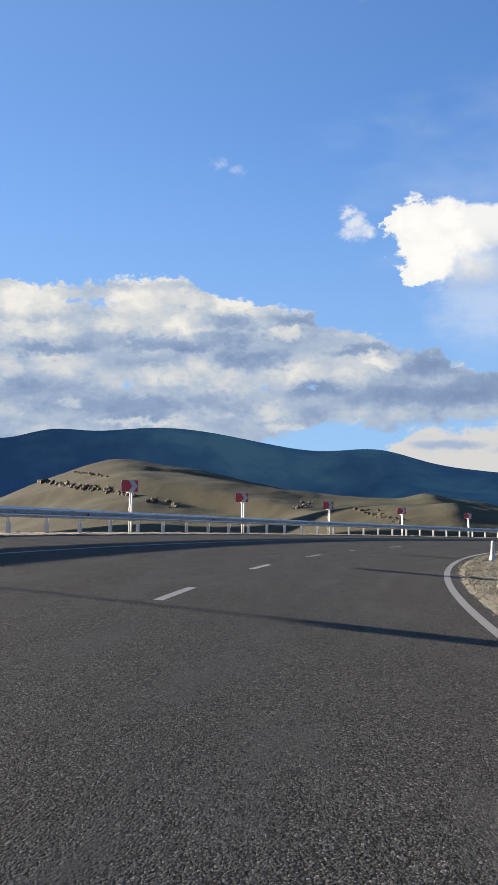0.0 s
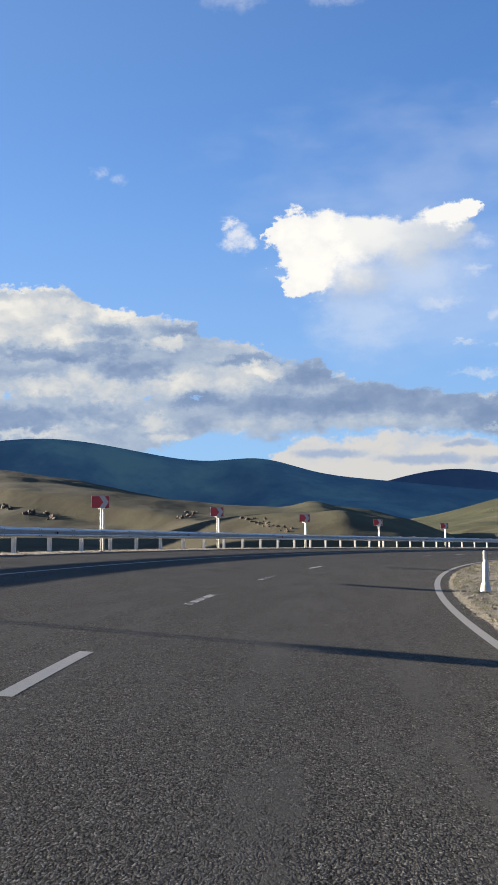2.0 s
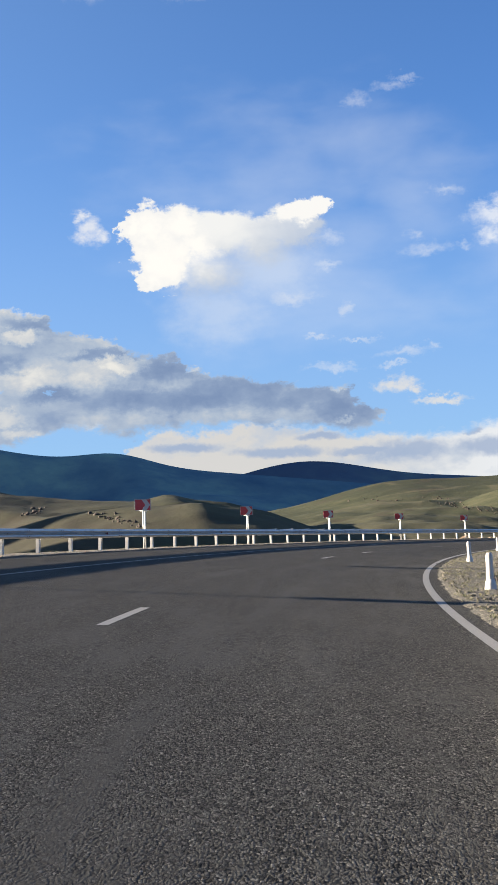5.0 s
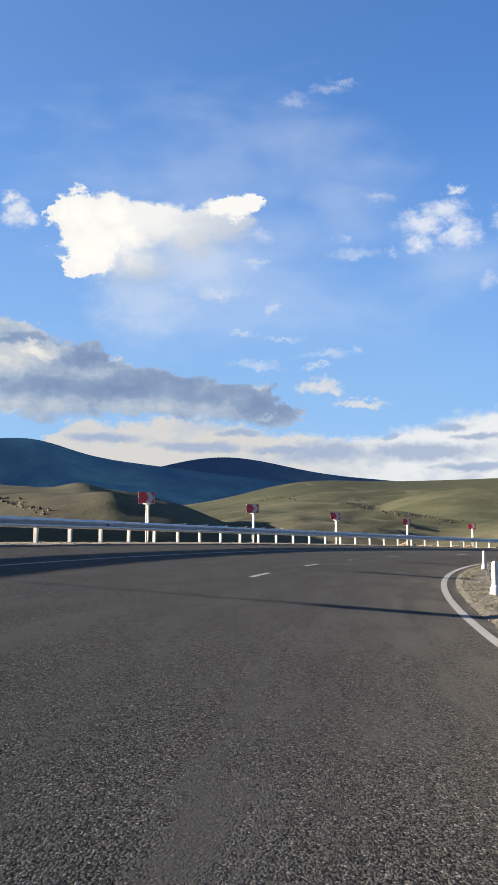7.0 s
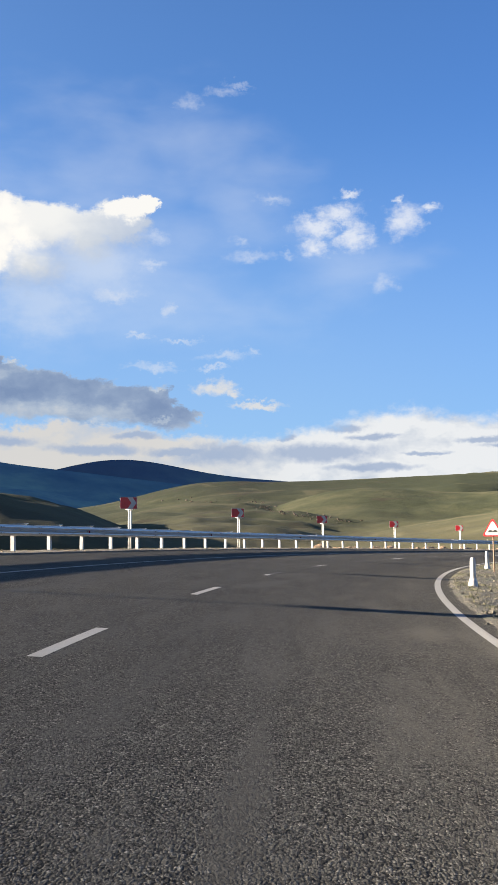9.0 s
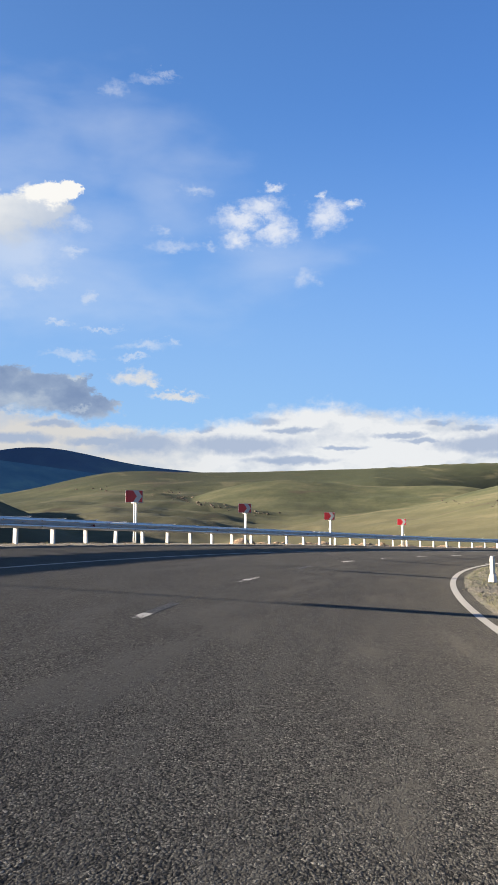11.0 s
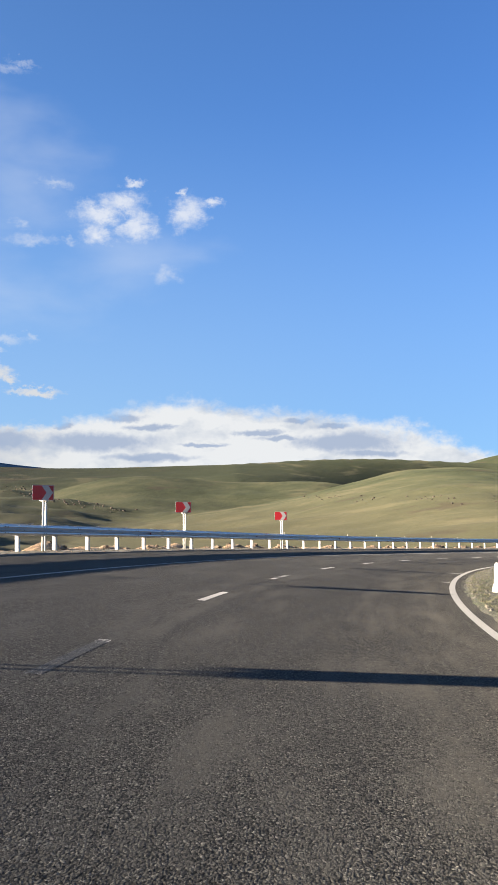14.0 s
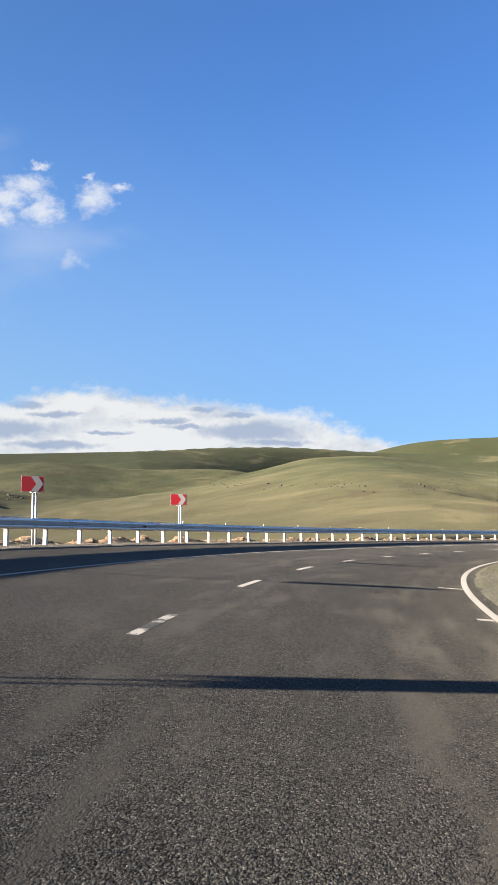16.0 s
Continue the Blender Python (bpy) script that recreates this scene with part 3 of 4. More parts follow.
def land(x, y):
    """Height of the open land."""
    dx, dy = x - MID_X, y - MID_Y
    d, az = math.hypot(dx, dy), math.degrees(math.atan2(dx, dy))
    rx, ry = x - CX, y - CY
    r, s = math.hypot(rx, ry), math.atan2(ry, -rx) * RAD
    base = -1.5 + 0.4 * rough(x, y, 60.0)
    if -120 < s < 420:
        near = road_z(s, min(r, VERGE_R))
        off = max(r - 188.0, 166.0 - r, 0.0)
        side = near - 0.5 - (min(off * 0.16, 2.0) if r > VERGE_R else min(off * 0.03, 2.0))
        fade = min(max((off - 30.0) / 90.0, 0.0), 1.0)
        base = side * (1 - fade) + base * fade
    fold = rough(x, y, 230.0, 5)
    rocky = hill(az, d, ROCKY_HILL, 700, 230, 1.25 - 0.7 * smooth((az + 12.0) / 18.0), 160)
    crest = 1100 + min(max(az - 34.0, 0.0) * 17.0, 220.0)
    broad = hill(az, d, BROAD_HILL, crest, 210, 1.9, 220) * crest / 1100
    near_side = 1 - smooth((d - crest + 300) / 290)
    broad *= 1 - 0.50 * smooth((az - 32.0) / 12.0) * near_side
    nose = hill(az, d, NOSE, 850, 480, 1.4, 150) * smooth((az - 8.0) / 24.0)
    front = hill(az, d, FRONT_HILL, 650, 190, 1.05, 70)
    high = hill(az, d, HIGH_HILL, 1620, 1340, 0.8, 300) * 1.157
    # slopes are folded, crests keep their line
    rocky += 7.0 * fold * min(rocky / 16.0, 1.0) * min(max((680 - d) / 120, 0), 1)
    broad += 15.0 * fold * min(broad / 12.0, 1.0) * min(max((crest - 30 - d) / 250, 0), 1) * (1 - 0.7 * smooth((az - 32.0) / 6.0))
    scarp = 625.0 - 14.0 * (az + 14.3)
    rocky -= 7.0 * (1 - smooth((d - scarp + 26) / 26)) * smooth((az + 24) / 5) * smooth((1.0 - az) / 5) * min(rocky / 22.0, 1.0)
    front += 5.0 * fold * min(max(front, 0) / 10.0, 1.0) * min(max((640 - d) / 200, 0), 1)
    shade_spur = max(h * math.exp(-(((x - sx) / w) ** 2 + ((y - sy) / w) ** 2)) for sx, sy, w, h in SHADE_SPURS) + 6.0 * fold
    nose += 11.0 * fold * min(nose / 14.0, 1.0) * min(max((830 - d) / 220, 0), 1)
    tall = max(rocky, broad, nose, front, high, shade_spur if d < 900 and shade_spur > 7 else 0.0)
    return tall + base * math.exp(-max(tall, 0.0) / 10.0) + 1.1 * rough(x, y, 38.0, 5) * min(max((d - 190) / 150, 0), 1) * min(max((1000 - d) / 400, 0.25), 1)


def make_ground():
    azs = [-20 + 0.2 * i for i in range(401)] + [60 + 4.0 * i for i in range(1, 70)]
    ds, d = [0.0], 3.0
    while d < 1700:
        ds.append(d)
        d += max(3.0, d * 0.014)
    ds += [1800, 2000, 2300, 3000, 4200]
    verts, faces = [], []
    for d in ds:
        for az in azs:
            x, y = MID_X + d * math.sin(radians(az)), MID_Y + d * math.cos(radians(az))
            verts.append((x, y, land(x, y)))
    n = len(azs)
    for i in range(len(ds) - 1):
        for j in range(n):
            k = (j + 1) % n
            faces.append((i * n + j, (i + 1) * n + j, (i + 1) * n + k, i * n + k))
    me = bpy.data.meshes.new("ground")
    me.from_pydata(verts, [], faces)
    me.materials.append(GRASS)
    me.update()
    if sum(p.normal.z for p in me.polygons[3000:3100]) < 0:
        me.flip_normals()
    me.shade_smooth()
    tagged(new("ground", me), "short dry olive steppe grass over rolling hills", "ground", kind="structure")


def make_range(name, label, humps, top, deep, azs, material_, lift=0.0):
    """A mountain ridge with its near and far slopes, cut by shallow valleys."""
    verts, faces = [], []
    rows = [-1.0 + 0.05 * i for i in range(27)]
    for v in rows:
        for az in azs:
            h = ridge(az, humps) + lift
            d = top + v * deep
            x, y = MID_X + d * math.sin(radians(az)), MID_Y + d * math.cos(radians(az))
            if v <= 0:
                z = h * (1 + v) ** 1.1 + 105 * (rough(x, y, 620.0, 3)) * math.sin(math.pi * (1 + v)) * 0.9
            else:
                z = h * math.exp(-((v / 0.25) ** 2))
            verts.append((x, y, z - 6 * (1 + v <= 0)))
    n = len(azs)
    for i in range(len(rows) - 1):
        for j in range(n - 1):
            faces.append((i * n + j, (i + 1) * n + j, (i + 1) * n + j + 1, i * n + j + 1))
    me = bpy.data.meshes.new(name)
    me.from_pydata(verts, [], faces)
    me.materials.append(material_)
    me.update()
    if me.polygons[n * 8].normal.z < 0:
        me.flip_normals()
    me.shade_smooth()
    return tagged(new(name, me), label, "mountain", kind="structure")


make_ground()
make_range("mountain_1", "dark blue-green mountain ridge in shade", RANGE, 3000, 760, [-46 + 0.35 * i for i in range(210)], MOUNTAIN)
make_range("mountain_2", "dark rounded mountain behind the nearer ridge", FAR_RANGE, 3800, 700, [-2 + 0.35 * i for i in range(130)], HAZE_SLATE)
# ridge and peak out of view, added to keep the sun off the mountains
SHADE_HUMPS = [(-33.0, 1350.0, 9.5), (-48.0, 500.0, 5.0)]
make_range("mountain_3", "unseen high ridge added to shade the mountains", SHADE_HUMPS, 4700, 1200, [-60 + 0.8 * i for i in range(58)], MOUNTAIN)
make_range("mountain_4", "unseen high peak added to shade the rear mountain", [(-23.5, 1600.0, 4.2)], 5500, 1500, [-36 + 0.6 * i for i in range(36)], MOUNTAIN)

# ---- road ----
STATIONS = [-60 + 1.0 * i for i in range(391)]

road = strip("road", STATIONS, [172.14, 172.165, 172.6, 173, 174, 175, 176, 177, 178, 179, 180, 181, 182, 183, 184, 185.0, 185.375, 185.4], lambda s, r: 0.0, ASPHALT, 0.12, 0.0028)
for v in road.data.vertices:
    out = math.hypot(v.co.x - CX, v.co.y - CY)
    if out < along(math.atan2(v.co.y - CY, CX - v.co.x) * RAD, 172.4, 0.0028):
        k = 1 + 0.09 * noise.noise(v.co * 1.3) / out
        v.co.z += 0.0662 * out * (k - 1)
        v.co.x, v.co.y = CX + (v.co.x - CX) * k, CY + (v.co.y - CY) * k
tagged(road, "worn grey asphalt road on a right-hand bend", "road", kind="structure")


def band(name, s0, s1, r0, r1, material_, rate, label=""):
    n = max(2, int((s1 - s0) / 0.7) + 1)
    ob = strip(name, [s0 + (s1 - s0) * i / (n - 1) for i in range(n)], [r0, r1], lambda s, r: 0.002, material_, 0.0, rate)
    ob.parent = road
    if label:
        ob["label"] = label
    return ob


band("edge_line", -60, 330, 172.50, 172.65, LINE, 0.0028, "white edge line")
band("edge_line", -60, 330, 181.62, 181.74, LINE, -0.002, "white edge line")
WEAR = {1: DASH_HALF, 2: DASH_FAINT, 4: None, 5: None, 8: DASH_FAINT, 9: DASH_HALF, 10: DASH_FAINT, 12: DASH_HALF}
for i in range(-6, 26):
    s, paint = 30.3 + 10.02 * i, WEAR.get(i, DASH)
    if paint:
        band("lane_dash", s, s + 2.9, 176.635, 176.765, paint, 0.005)
for s, wide in ((156.4, 0.25), (166.0, 0.55)):
    band("cross_mark", s, s + 0.35, 172.66, 172.66 + wide, LINE, 0.0028)


def dip(s, r):
    """A pit dug into the inner verge."""
    q = ((s - 77.0) / 5.0) ** 2 + ((r - 168.9) / 1.7) ** 2 + 0.5 * noise.noise(Vector((s * 0.7, r * 0.9, 7)))
    return 0.9 * min(max(1.4 * (1 - q), 0.0), 1.0)


def inner_lift(s, r):
    if r > 172.2:
        return -0.03
    lumps = 0.035 * noise.noise(Vector((s * 0.8, r * 0.9, 0))) + 0.02 * noise.noise(Vector((s * 3.1, r * 3.0, 4)))
    return 0.025 + lumps - 0.03 * max(0, 170 - r) - 0.05 * max(0, 162 - r) - dip(s, r)


def outer_lift(s, r):
    if r < 185.3:
        return -0.1
    lumps = 0.03 * noise.noise(Vector((s * 0.9, r * 1.5, 2)))
    rise = min(max((s - 150) / 12, 0), 1) * min(max((300 - s) / 30, 0), 1)
    rise *= max(0.0, 0.62 + 0.5 * noise.noise(Vector((s * 0.35, 3.0, 0)))) * math.exp(-(((r - 189.0) / 0.9) ** 2))
    return 0.03 + lumps - 0.3 * max(0, r - 186.75) + 0.95 * rise


inner = strip("verge_inner", [-60 + 0.5 * i for i in range(760)], [150, 158, 163, 165, 166, 166.6, 167.2, 167.8, 168.4, 169, 169.5, 170, 170.5, 171, 171.4, 171.7, 171.85, 171.95, 172.05, 172.16, 172.4], inner_lift, VERGE, 0.0, 0.0028)
tagged(inner, "stony verge with sparse dry grass", "verge", kind="structure")
outer = strip("verge_outer", [-60 + 0.6 * i for i in range(640)], [185.25, 185.42, 185.7, 186.1, 186.5, 186.8, 187.2, 187.7, 188.1, 188.5, 188.9, 189.3, 189.8, 190.5, 192, 196], outer_lift, SHOULDER)
outer.data.materials.append(BANK)
for face in outer.data.polygons:
    c = face.center
    out, at = math.hypot(c.x - CX, c.y - CY), math.atan2(c.y - CY, CX - c.x) * RAD
    if out > 187.4 + 0.3 * noise.noise(c * 0.8) and 146.0 + 6.0 * noise.noise(c * 0.3) < at < 292.0:
        face.material_index = 1
tagged(outer, "pale gravel shoulder and low earth bank under the guard rail", "shoulder", kind="structure")


# ---- guard rail ----
def beam_mesh(coat):
    """Three metres of corrugated steel beam; x along it, y outward."""
    prof = [(0.0, 0.172), (-0.03, 0.166), (-0.078, 0.130), (-0.086, 0.094), (-0.078, 0.060), (-0.012, 0.020), (0.0, 0.0), (-0.012, -0.020), (-0.078, -0.060), (-0.086, -0.094), (-0.078, -0.130), (-0.03, -0.166), (0.0, -0.172)]
    bm = bmesh.new()
    loops = []
    for x, grow in ((-1.69, 1.14), (-1.37, 1.14), (-1.365, 1.0), (1.69, 1.0)):
        front = [bm.verts.new((x, y * grow - 0.002 * (grow > 1), z * (1 + (grow - 1) * 0.3))) for y, z in prof]
        rear = [bm.verts.new((x, y * grow + 0.006, z * 0.985)) for y, z in reversed(prof)]
        loops.append(front + rear)
    for a, b in zip(loops, loops[1:]):
        n = len(a)
        for i in range(n):
            bm.faces.new((a[i], a[(i + 1) % n], b[(i + 1) % n], b[i]))
    bm.faces.new(loops[0])
    bm.faces.new(list(reversed(loops[-1])))
    bmesh.ops.recalc_face_normals(bm, faces=bm.faces)
    me = bpy.data.meshes.new("beam")
    bm.to_mesh(me)
    bm.free()
    me.materials.append(coat)
    return me


def post_mesh():
    """A channel post, open along the road."""
    bm = bmesh.new()
    add_box(bm, (0.14, 0.012, 1.2), (0, -0.055, 0.17), 0.003)
    add_box(bm, (0.012, 0.11, 1.2), (-0.064, 0.0, 0.17), 0.003)
    add_box(bm, (0.05, 0.012, 1.2), (-0.045, 0.055, 0.17), 0.003)
    me = bpy.data.meshes.new("post")
    bm.to_mesh(me)
    bm.free()
    me.materials.append(WHITE)
    return me


def block_mesh():
    bm = bmesh.new()
    add_box(bm, (0.10, 0.16, 0.26), (0, 0, 0), 0.012)
    me = bpy.data.meshes.new("spacer")
    bm.to_mesh(me)
    bm.free()
    me.materials.append(STEEL)
    return me


def reflector_mesh():
    bm = bmesh.new()
    add_box(bm, (0.012, 0.05, 0.09), (0, 0, 0), 0.004)
    add_box(bm, (0.07, 0.006, 0.09), (0.03, 0.028, 0), 0.002)
    me = bpy.data.meshes.new("reflector")
    bm.to_mesh(me)
    bm.free()
    me.materials.append(REFLECT)
    return me


def bolt_mesh():
    bm = bmesh.new()
    bmesh.ops.create_cone(bm, cap_ends=True, segments=8, radius1=0.019, radius2=0.013, depth=0.025, matrix=Matrix.Rotation(math.pi / 2, 4, "X"))
    me = bpy.data.meshes.new("bolt")
    bm.to_mesh(me)
    bm.free()
    me.materials.append(RUST)
    return me


def delineator_mesh():
    """A small capped stub on top of the rail."""
    bm = bmesh.new()
    add_box(bm, (0.05, 0.03, 0.13), (0, 0, -0.03), 0.006)
    add_box(bm, (0.06, 0.04, 0.03), (0, 0, 0.035), 0.008)
    me = bpy.data.meshes.new("delineator")
    bm.to_mesh(me)
    bm.free()
    me.materials.append(POLE)
    return me


POST_S0 = 52.7
guard_rail = tagged(new("guard_rail"), "galvanised steel guard rail on white posts along the bend", "guard rail")
meshes = beam_mesh(STEEL), post_mesh(), block_mesh(), reflector_mesh(), bolt_mesh(), delineator_mesh(), beam_mesh(POLE)
for i in range(-34, 85):
    s = POST_S0 + 3.05 * i
    lean = random.uniform(-1.2, 1.2)
    slope = math.degrees(math.atan((grade(s + 1.5) - grade(s - 1.5)) / 3.0))
    at = upright(s, RAIL_R, 0)
    m = at @ pose(0, 0.02, 0, lean, lean * 0.7, 0)
    post = shared("post", meshes[1], guard_rail, m)
    shared("spacer", meshes[2], guard_rail, at @ pose(0, -0.115, 0.685))
    wob = 0.012 * noise.noise(Vector((s * 0.2, 0, 0)))
    beam = at @ pose(0, -0.20, 0.695 + wob, 0, -slope, random.uniform(-0.15, 0.15))
    shared("beam", meshes[0], guard_rail, beam)
    for x, z in ((-1.62, 0.094), (-1.44, 0.094), (-1.62, -0.094), (-1.44, -0.094), (0.0, 0.0)):
        shared("bolt", meshes[4], guard_rail, beam @ pose(x, -0.10 if z else -0.006, z))
    # added behind the rail; its white coat stands in for a sunlit top edge
    if s > 116:
        shared("rear_beam", meshes[6], guard_rail, at @ pose(0, 0.21, 0.735 + wob, 0, -slope, 0) @ pose(0, 0, 0, 0, 0, 180) @ pose(0, 0, 0, 0, 2 * slope, 0))
    if s > 184 and i % 2:
        shared("delineator", meshes[5], guard_rail, at @ pose(0, 0.21, 0.96 + wob))
    if i % 5 == 3:
        shared("reflector", meshes[3], guard_rail, beam @ pose(0.12, -0.045, 0.0))


# ---- chevron signs ----
def turned(bm, side):
    """Turns a plate by 28 degrees towards the traffic that it faces."""
    bmesh.ops.rotate(bm, verts=bm.verts, cent=(side * 0.17, 0, 0), matrix=Matrix.Rotation(radians(-28 * side), 3, "Z"))
    return bm


def arrow_shape(side):
    """The arrow on a plate's face; side -1 faces the traffic of the near lane, 1 the other way."""
    bm = bmesh.new()
    h = 0.237
    flat = [(-0.05, h), (0.17, h), (0.335, 0), (0.17, -h), (-0.05, -h), (0.115, 0)]
    near = [bm.verts.new((0.0, -y, z)) for y, z in flat]
    far = [bm.verts.new((-side * 0.005, -y, z)) for y, z in flat]
    bm.faces.new((near[0], near[1], near[2], near[5]))
    bm.faces.new((near[5], near[2], near[3], near[4]))
    for i in range(6):
        j = (i + 1) % 6
        bm.faces.new((near[i], far[i], far[j], near[j]))
    bmesh.ops.recalc_face_normals(bm, faces=bm.faces)
    bmesh.ops.translate(bm, verts=bm.verts, vec=(side * 0.1885, 0, 1.94))
    return turned(bm, side)


def chevron_sign():
    """Two plates back to back on two poles, one behind the other along the road."""
    thing = new("chevron_sign")
    for side in (-1, 1):
        bm = bmesh.new()
        add_box(bm, (0.02, 0.72, 0.51), (side * 0.17, 0, 1.94), 0.005)
        plate = part("plate", turned(bm, side), FILM, thing, "white-edged sign plate")
        bm = bmesh.new()
        add_box(bm, (0.004, 0.69, 0.48), (side * 0.183, 0, 1.94), 0.001)
        part("face", turned(bm, side), RED, plate, "red face")
        part("arrow", arrow_shape(side), FILM, plate, "white arrow")
        bm = bmesh.new()
        bmesh.ops.create_cone(bm, cap_ends=True, segments=14, radius1=0.036, radius2=0.036, depth=2.5, matrix=Matrix.Translation((side * 0.12, 0, 0.92)))
        part("pole", bm, POLE, thing, smooth=True)
    for z in (1.735, 2.14):
        bm = bmesh.new()
        add_box(bm, (0.34, 0.03, 0.04), (0, 0.04, z), 0.006)
        part("bracket", bm, POLE, thing)
    bm = bmesh.new()
    add_box(bm, (0.30, 0.20, 0.035), (0, 0, 1.665), 0.006)
    part("clamp", bm, POLE, thing)
    return tagged(thing, "red chevron sign with white arrow on twin white poles", "road sign", "chevron signs along the bend")


first = chevron_sign()
for i in range(-4, 10):
    s = 51.7 + 15.24 * i + {-2: 1.2, -1: 0.8}.get(i, 0.0)
    m = upright(s + 0.15, 186.44, random.uniform(-3, 3), 0.03) @ pose(0, 0, 0, 0, random.uniform(-0.6, 0.6), 0)
    if i == -4:
        first.matrix_basis = m
    else:
        copy_thing(first, m)


# ---- marker posts ----
def marker_post():
    thing = new("marker_post")
    for name, rings in (("foot", [(0.12, -0.15), (0.125, 0.0), (0.12, 0.04), (0.105, 0.16), (0.078, 0.24)]), ("shaft", [(0.074, 0.22), (0.072, 0.30), (0.068, 0.66), (0.060, 0.72), (0.036, 0.75)])):
        bm = bmesh.new()
        loops = []
        for r, z in rings:
            loops.append([bm.verts.new((r * 0.9 * math.cos(a), r * math.sin(a), z)) for a in (i * math.tau / 16 for i in range(16))])
        for a, b in zip(loops, loops[1:]):
            for i in range(16):
                bm.faces.new((a[i], a[(i + 1) % 16], b[(i + 1) % 16], b[i]))
        bm.faces.new(loops[-1])
        part(name, bm, WHITE, thing, smooth=True)
    return tagged(thing, "white plastic marker post on the gravel verge", "marker post", "marker posts along the inner edge")


first = marker_post()
for i in range(-3, 8):
    s = 50.4 + 20.2 * i
    m = upright(s, along(s, 171.5, 0.0028) + {1: -0.08, 3: 0.2}.get(i, 0.0), 0) @ pose(0, 0, 0, random.uniform(-2, 2), random.uniform(-2, 2), random.uniform(-8, 8))
    if i == -3:
        first.matrix_basis = m
    else:
        copy_thing(first, m)


# ---- warning sign on the inner verge ----
def warning_sign():
    thing = new("warning_sign")

    def triangle(side, x, thick):
        bm = bmesh.new()
        rad, pts = side / math.sqrt(3), []
        for i in range(3):
            a = math.pi / 2 + i * math.tau / 3
            for turn in (-0.5, 0.0, 0.5):
                c = rad - 0.06
                pts.append((c * math.cos(a) + 0.06 * math.cos(a + turn * 2), c * math.sin(a) + 0.06 * math.sin(a + turn * 2)))
        front = [bm.verts.new((x, y, 1.60 + z)) for y, z in pts]
        rear = [bm.verts.new((x + thick, y, 1.60 + z)) for y, z in pts]
        bm.faces.new(front)
        bm.faces.new(list(reversed(rear)))
        for i in range(9):
            j = (i + 1) % 9
            bm.faces.new((front[i], rear[i], rear[j], front[j]))
        bmesh.ops.recalc_face_normals(bm, faces=bm.faces)
        return bm

    plate = part("plate", triangle(0.72, -0.03, 0.02), RED, thing, "red-bordered triangular plate")
    part("face", triangle(0.57, -0.036, 0.005), FILM, plate, "white face")
    bm = bmesh.new()
    outline = [(-0.17, -0.085)]
    for i in range(13):
        y = -0.17 + 0.34 * i / 12
        outline.append((y, -0.05 + 0.055 * abs(math.sin(math.pi * (y + 0.17) / 0.17))))
    outline.append((0.17, -0.085))
    bm.faces.new([bm.verts.new((-0.0385, y, 1.60 + z)) for y, z in reversed(outline)])
    part("mark", bm, BLACK, plate, "black bumps")
    bm = bmesh.new()
    bmesh.ops.create_cone(bm, cap_ends=True, segments=12, radius1=0.03, radius2=0.03, depth=2.3, matrix=Matrix.Translation((0.03, 0, 0.82)))
    part("pole", bm, RUST, thing, "brown weathered pole")
    return tagged(thing, "triangular warning sign with black bumps on a brown pole", "road sign")


warning_sign().matrix_basis = upright(126.7, 171.33, -8)


# ---- stones, tufts and rock ----
def lump(rng, size, flat=0.7, rings=1):
    """Vertices and faces of one uneven stone."""
    bm = bmesh.new()
    bmesh.ops.create_icosphere(bm, subdivisions=rings, radius=1.0)
    sx, sy, sz = size * rng.uniform(0.7, 1.3), size * rng.uniform(0.7, 1.3), size * flat * rng.uniform(0.7, 1.2)
    off = Vector((rng.uniform(0, 90), rng.uniform(0, 90), rng.uniform(0, 90)))
    vs = []
    for v in bm.verts:
        c = v.co * (1 + 0.55 * noise.noise(v.co * 1.3 + off))
        vs.append(Vector((c.x * sx, c.y * sy, c.z * sz)))
    fs = [[q.index for q in f.verts] for f in bm.faces]
    bm.free()
    return vs, fs


def scatter(name, label, category, spots, kinds, material_):
    """Many stones in one mesh: spots are (place, turn, scale), kinds their shapes."""
    verts, faces = [], []
    for i, (at, turn, scale) in enumerate(spots):
        vs, fs = kinds[i % len(kinds)]
        c, sn, b = math.cos(turn) * scale, math.sin(turn) * scale, len(verts)
        verts += [(at.x + v.x * c - v.y * sn, at.y + v.x * sn + v.y * c, at.z + v.z * scale) for v in vs]
        faces += [[b + q for q in f] for f in fs]
    me = bpy.data.meshes.new(name)
    me.from_pydata(verts, [], faces)
    me.materials.append(material_)
    me.update()
    return tagged(new(name, me), label, category, kind="stuff")


rng = random.Random(7)
shapes = [lump(rng, 1.0, 0.6) for _ in range(12)]


def inner_spot(s, r):
    return spot(s, r + 0.0028 * (min(max(s, 0.0), 175.0) - 25.0), inner_lift(s, r))


def inner_places(count, low, high, r_low=164.5):
    out = []
    for _ in range(count):
        s, r = rng.uniform(low, high), 172.15 - (172.15 - r_low) * rng.random() ** 1.5
        out.append((s, r))
    return out


spots = []
for s, r in inner_places(24000, 22, 190):
    size = 0.010 + 0.040 * rng.random() ** 3.5
    spots.append((inner_spot(s, r), rng.uniform(0, 6.28), size))
for _ in range(2500):
    s, r = rng.uniform(10, 210), 172.12 + rng.gauss(0, 0.10)
    spots.append((spot(s, r + 0.0028 * (min(max(s, 0.0), 175.0) - 25.0), 0.01), rng.uniform(0, 6.28), 0.008 + 0.025 * rng.random() ** 3))
scatter("verge_stones", "loose pale stones on the verge", "stones", spots, shapes, PEBBLE)

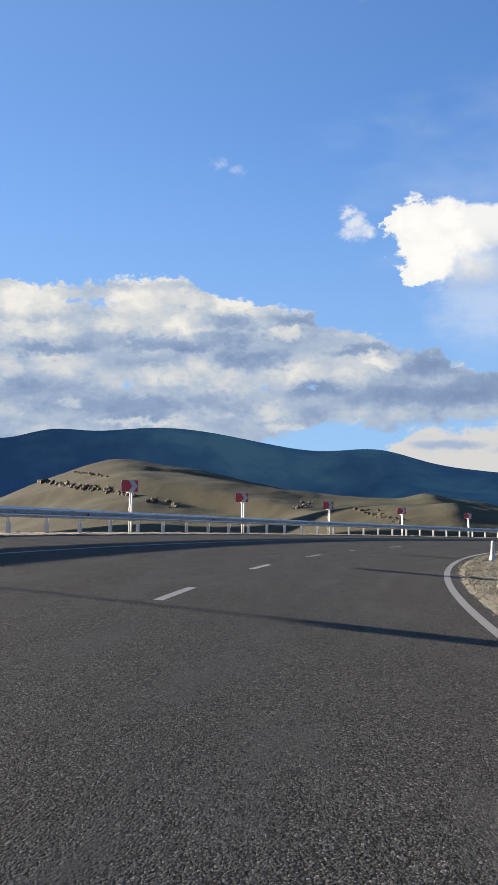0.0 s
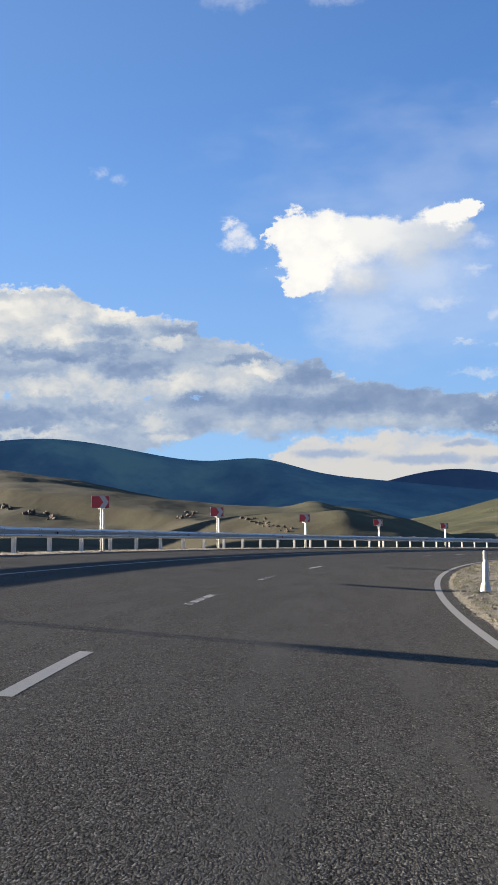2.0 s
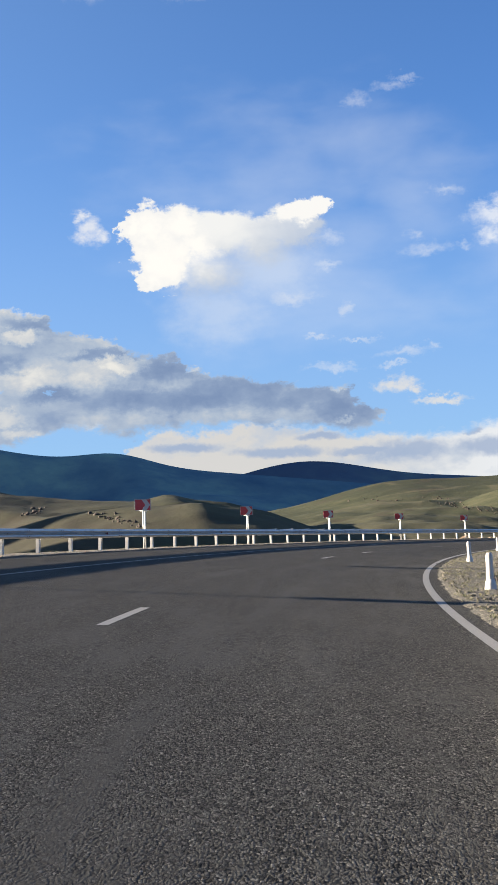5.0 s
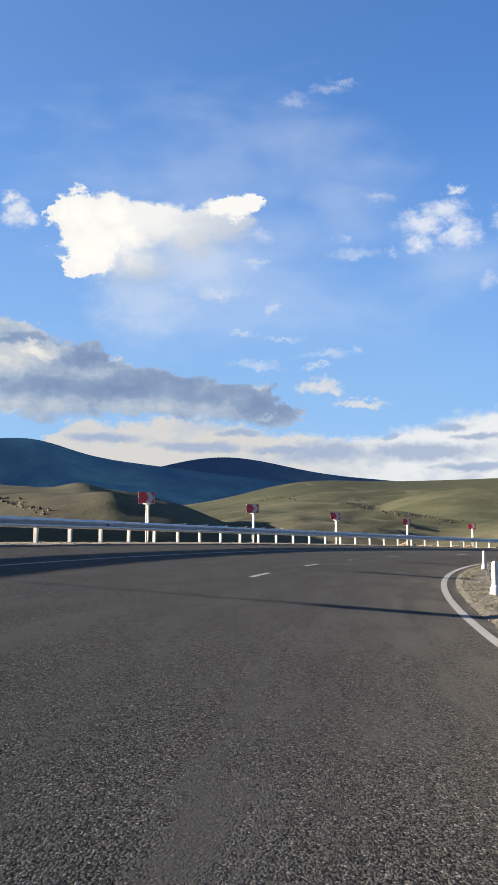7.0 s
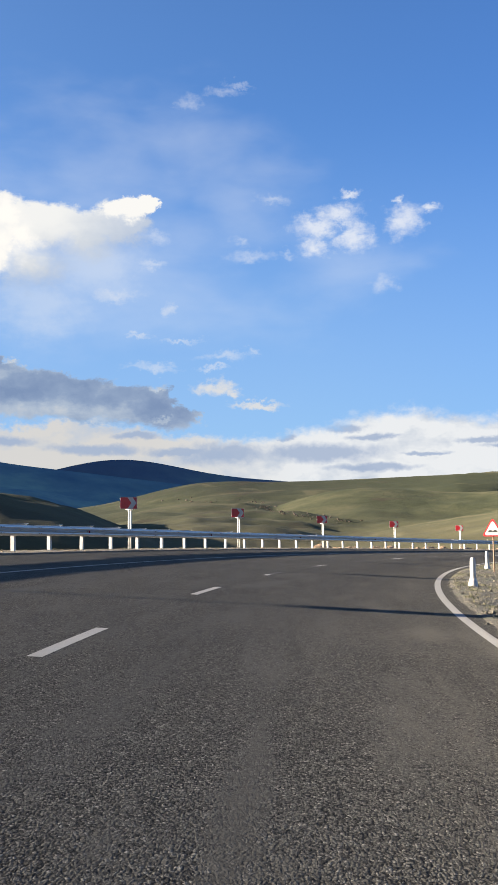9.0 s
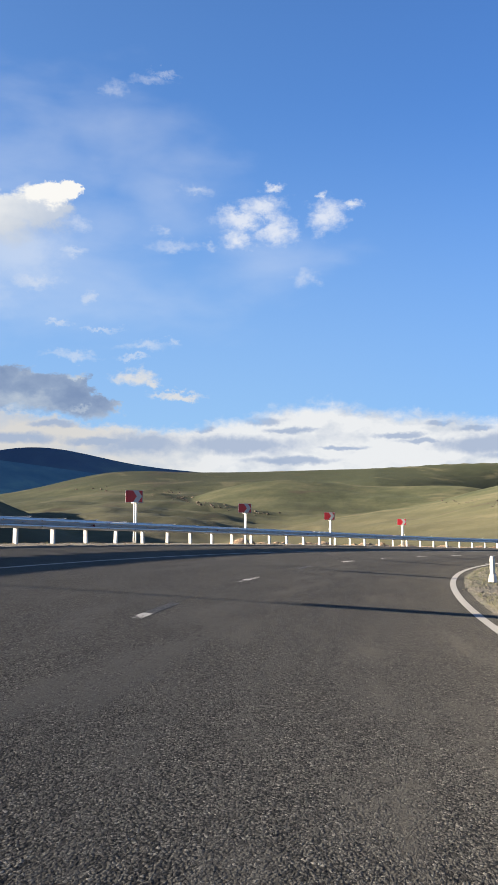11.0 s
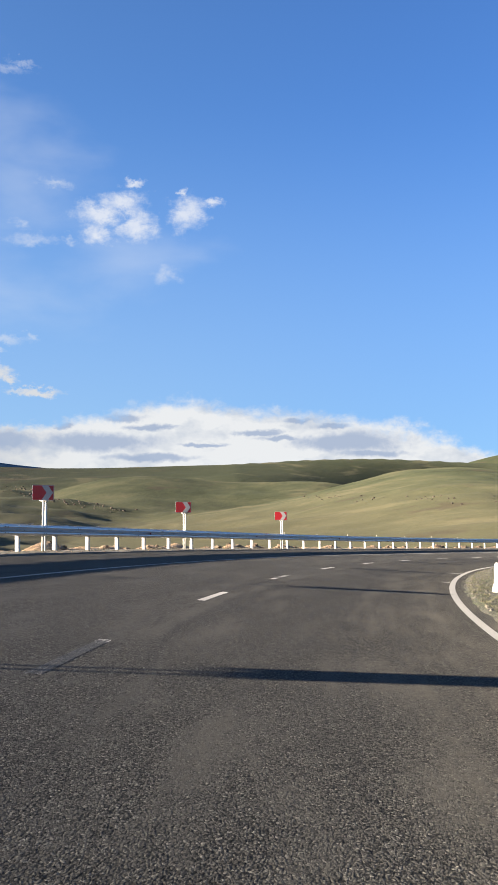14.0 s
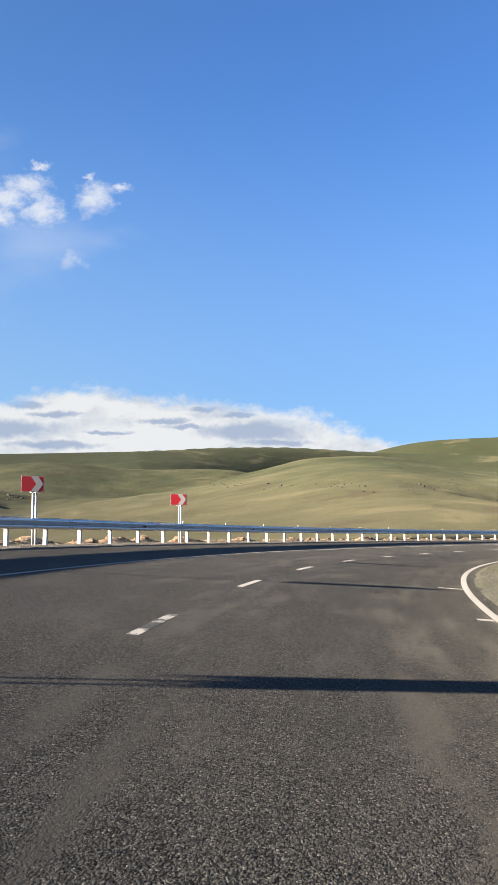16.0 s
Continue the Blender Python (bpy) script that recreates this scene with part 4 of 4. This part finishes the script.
spots = []
for _ in range(2600):
    s, r = rng.uniform(20, 260), 185.45 + 1.9 * rng.random()
    spots.append((spot(s, r, outer_lift(s, r)), rng.uniform(0, 6.28), 0.012 + 0.05 * rng.random() ** 4))
for _ in range(420):
    s, r = rng.uniform(152, 270), rng.gauss(188.4, 0.5)
    spots.append((spot(s, r, outer_lift(s, r)), rng.uniform(0, 6.28), 0.05 + 0.22 * rng.random() ** 3))
scatter("shoulder_stones", "loose stones and clods beside the guard rail", "stones", spots, shapes, EARTH)

blade_verts, blade_faces = [], []
tuft_places = [(inner_spot(s, r), 0.5) for s, r in inner_places(9000, 22, 215, 163.0) if noise.noise(Vector((s * 0.22, r * 0.5, 1))) > -0.2]
for _ in range(900):
    s, r = rng.uniform(20, 260), 186.0 + 1.7 * rng.random()
    tuft_places.append((spot(s, r, outer_lift(s, r)), 0.6))
for at, scale in tuft_places:
    for _ in range(rng.randint(5, 9)):
        a, lean, tall = rng.uniform(0, 6.28), rng.uniform(0.02, 0.10) * scale, rng.uniform(0.03, 0.11) * scale
        x, y = at.x + rng.gauss(0, 0.035), at.y + rng.gauss(0, 0.035)
        w, b = rng.uniform(0.003, 0.006), len(blade_verts)
        dx, dy = math.cos(a), math.sin(a)
        blade_verts += [(x - dy * w, y + dx * w, at.z - 0.01), (x + dy * w, y - dx * w, at.z - 0.01), (x + dx * lean * 0.5 + dy * w * 0.7, y + dy * lean * 0.5 - dx * w * 0.7, at.z + tall * 0.7), (x + dx * lean, y + dy * lean, at.z + tall)]
        blade_faces += [(b, b + 1, b + 2), (b, b + 2, b + 3)]
me = bpy.data.meshes.new("verge_grass")
me.from_pydata(blade_verts, [], blade_faces)
me.materials.append(BLADE)
tagged(new("verge_grass", me), "sparse dry grass tufts on the verges", "grass", kind="stuff")


def on_slope(az, el):
    """The place on the hills that is seen from the middle of the bend in that direction."""
    sx, sy, t = math.sin(radians(az)), math.cos(radians(az)), math.tan(radians(el))
    d = 160.0
    while d < 1350:
        x, y = MID_X + d * sx, MID_Y + d * sy
        z = land(x, y)
        if z > 1.6 + d * t:
            return Vector((x, y, z)), d
        d += 4.0
    return None, d


crags = [lump(rng, 1.0, 1.15, 2) for _ in range(10)]


def outcrop(label, a0, e0, a1, e1, count, size, spread):
    """A line of rock between two directions."""
    spots = []
    for i in range(count):
        u = rng.random()
        at, d = on_slope(a0 + (a1 - a0) * u + rng.gauss(0, spread), e0 + (e1 - e0) * u + rng.gauss(0, spread * 0.35))
        if at:
            spots.append((at, rng.uniform(0, 6.28), size * d / 600 * (0.35 + 0.9 * rng.random() ** 2)))
    if spots:
        scatter("rock_outcrop", label, "rock", spots, crags, ROCK)


BROWN = "broken brown rock outcrop on the grass hillside"
outcrop(BROWN, -14.3, 4.25, -9.4, 3.5, 130, 1.7, 0.10)
outcrop(BROWN, -12.4, 4.8, -10.6, 4.6, 34, 1.0, 0.10)
outcrop(BROWN, -8.8, 3.25, -7.2, 2.95, 16, 1.5, 0.2)
outcrop(BROWN, -15.6, 3.9, -14.6, 4.1, 14, 1.4, 0.2)
outcrop(BROWN, 2.3, 2.95, 4.6, 2.2, 60, 1.1, 0.22)
outcrop(BROWN, -0.6, 2.95, 0.9, 3.35, 18, 1.1, 0.2)
outcrop(BROWN, 23.2, 2.75, 27.9, 1.95, 100, 0.55, 0.22)
outcrop(BROWN, 18.0, 3.1, 24.0, 3.0, 36, 0.5, 0.25)
outcrop(BROWN, 36.5, 2.6, 46.0, 2.4, 60, 0.5, 0.3)
outcrop(BROWN, -19.0, 2.1, -17.5, 1.8, 20, 1.2, 0.2)
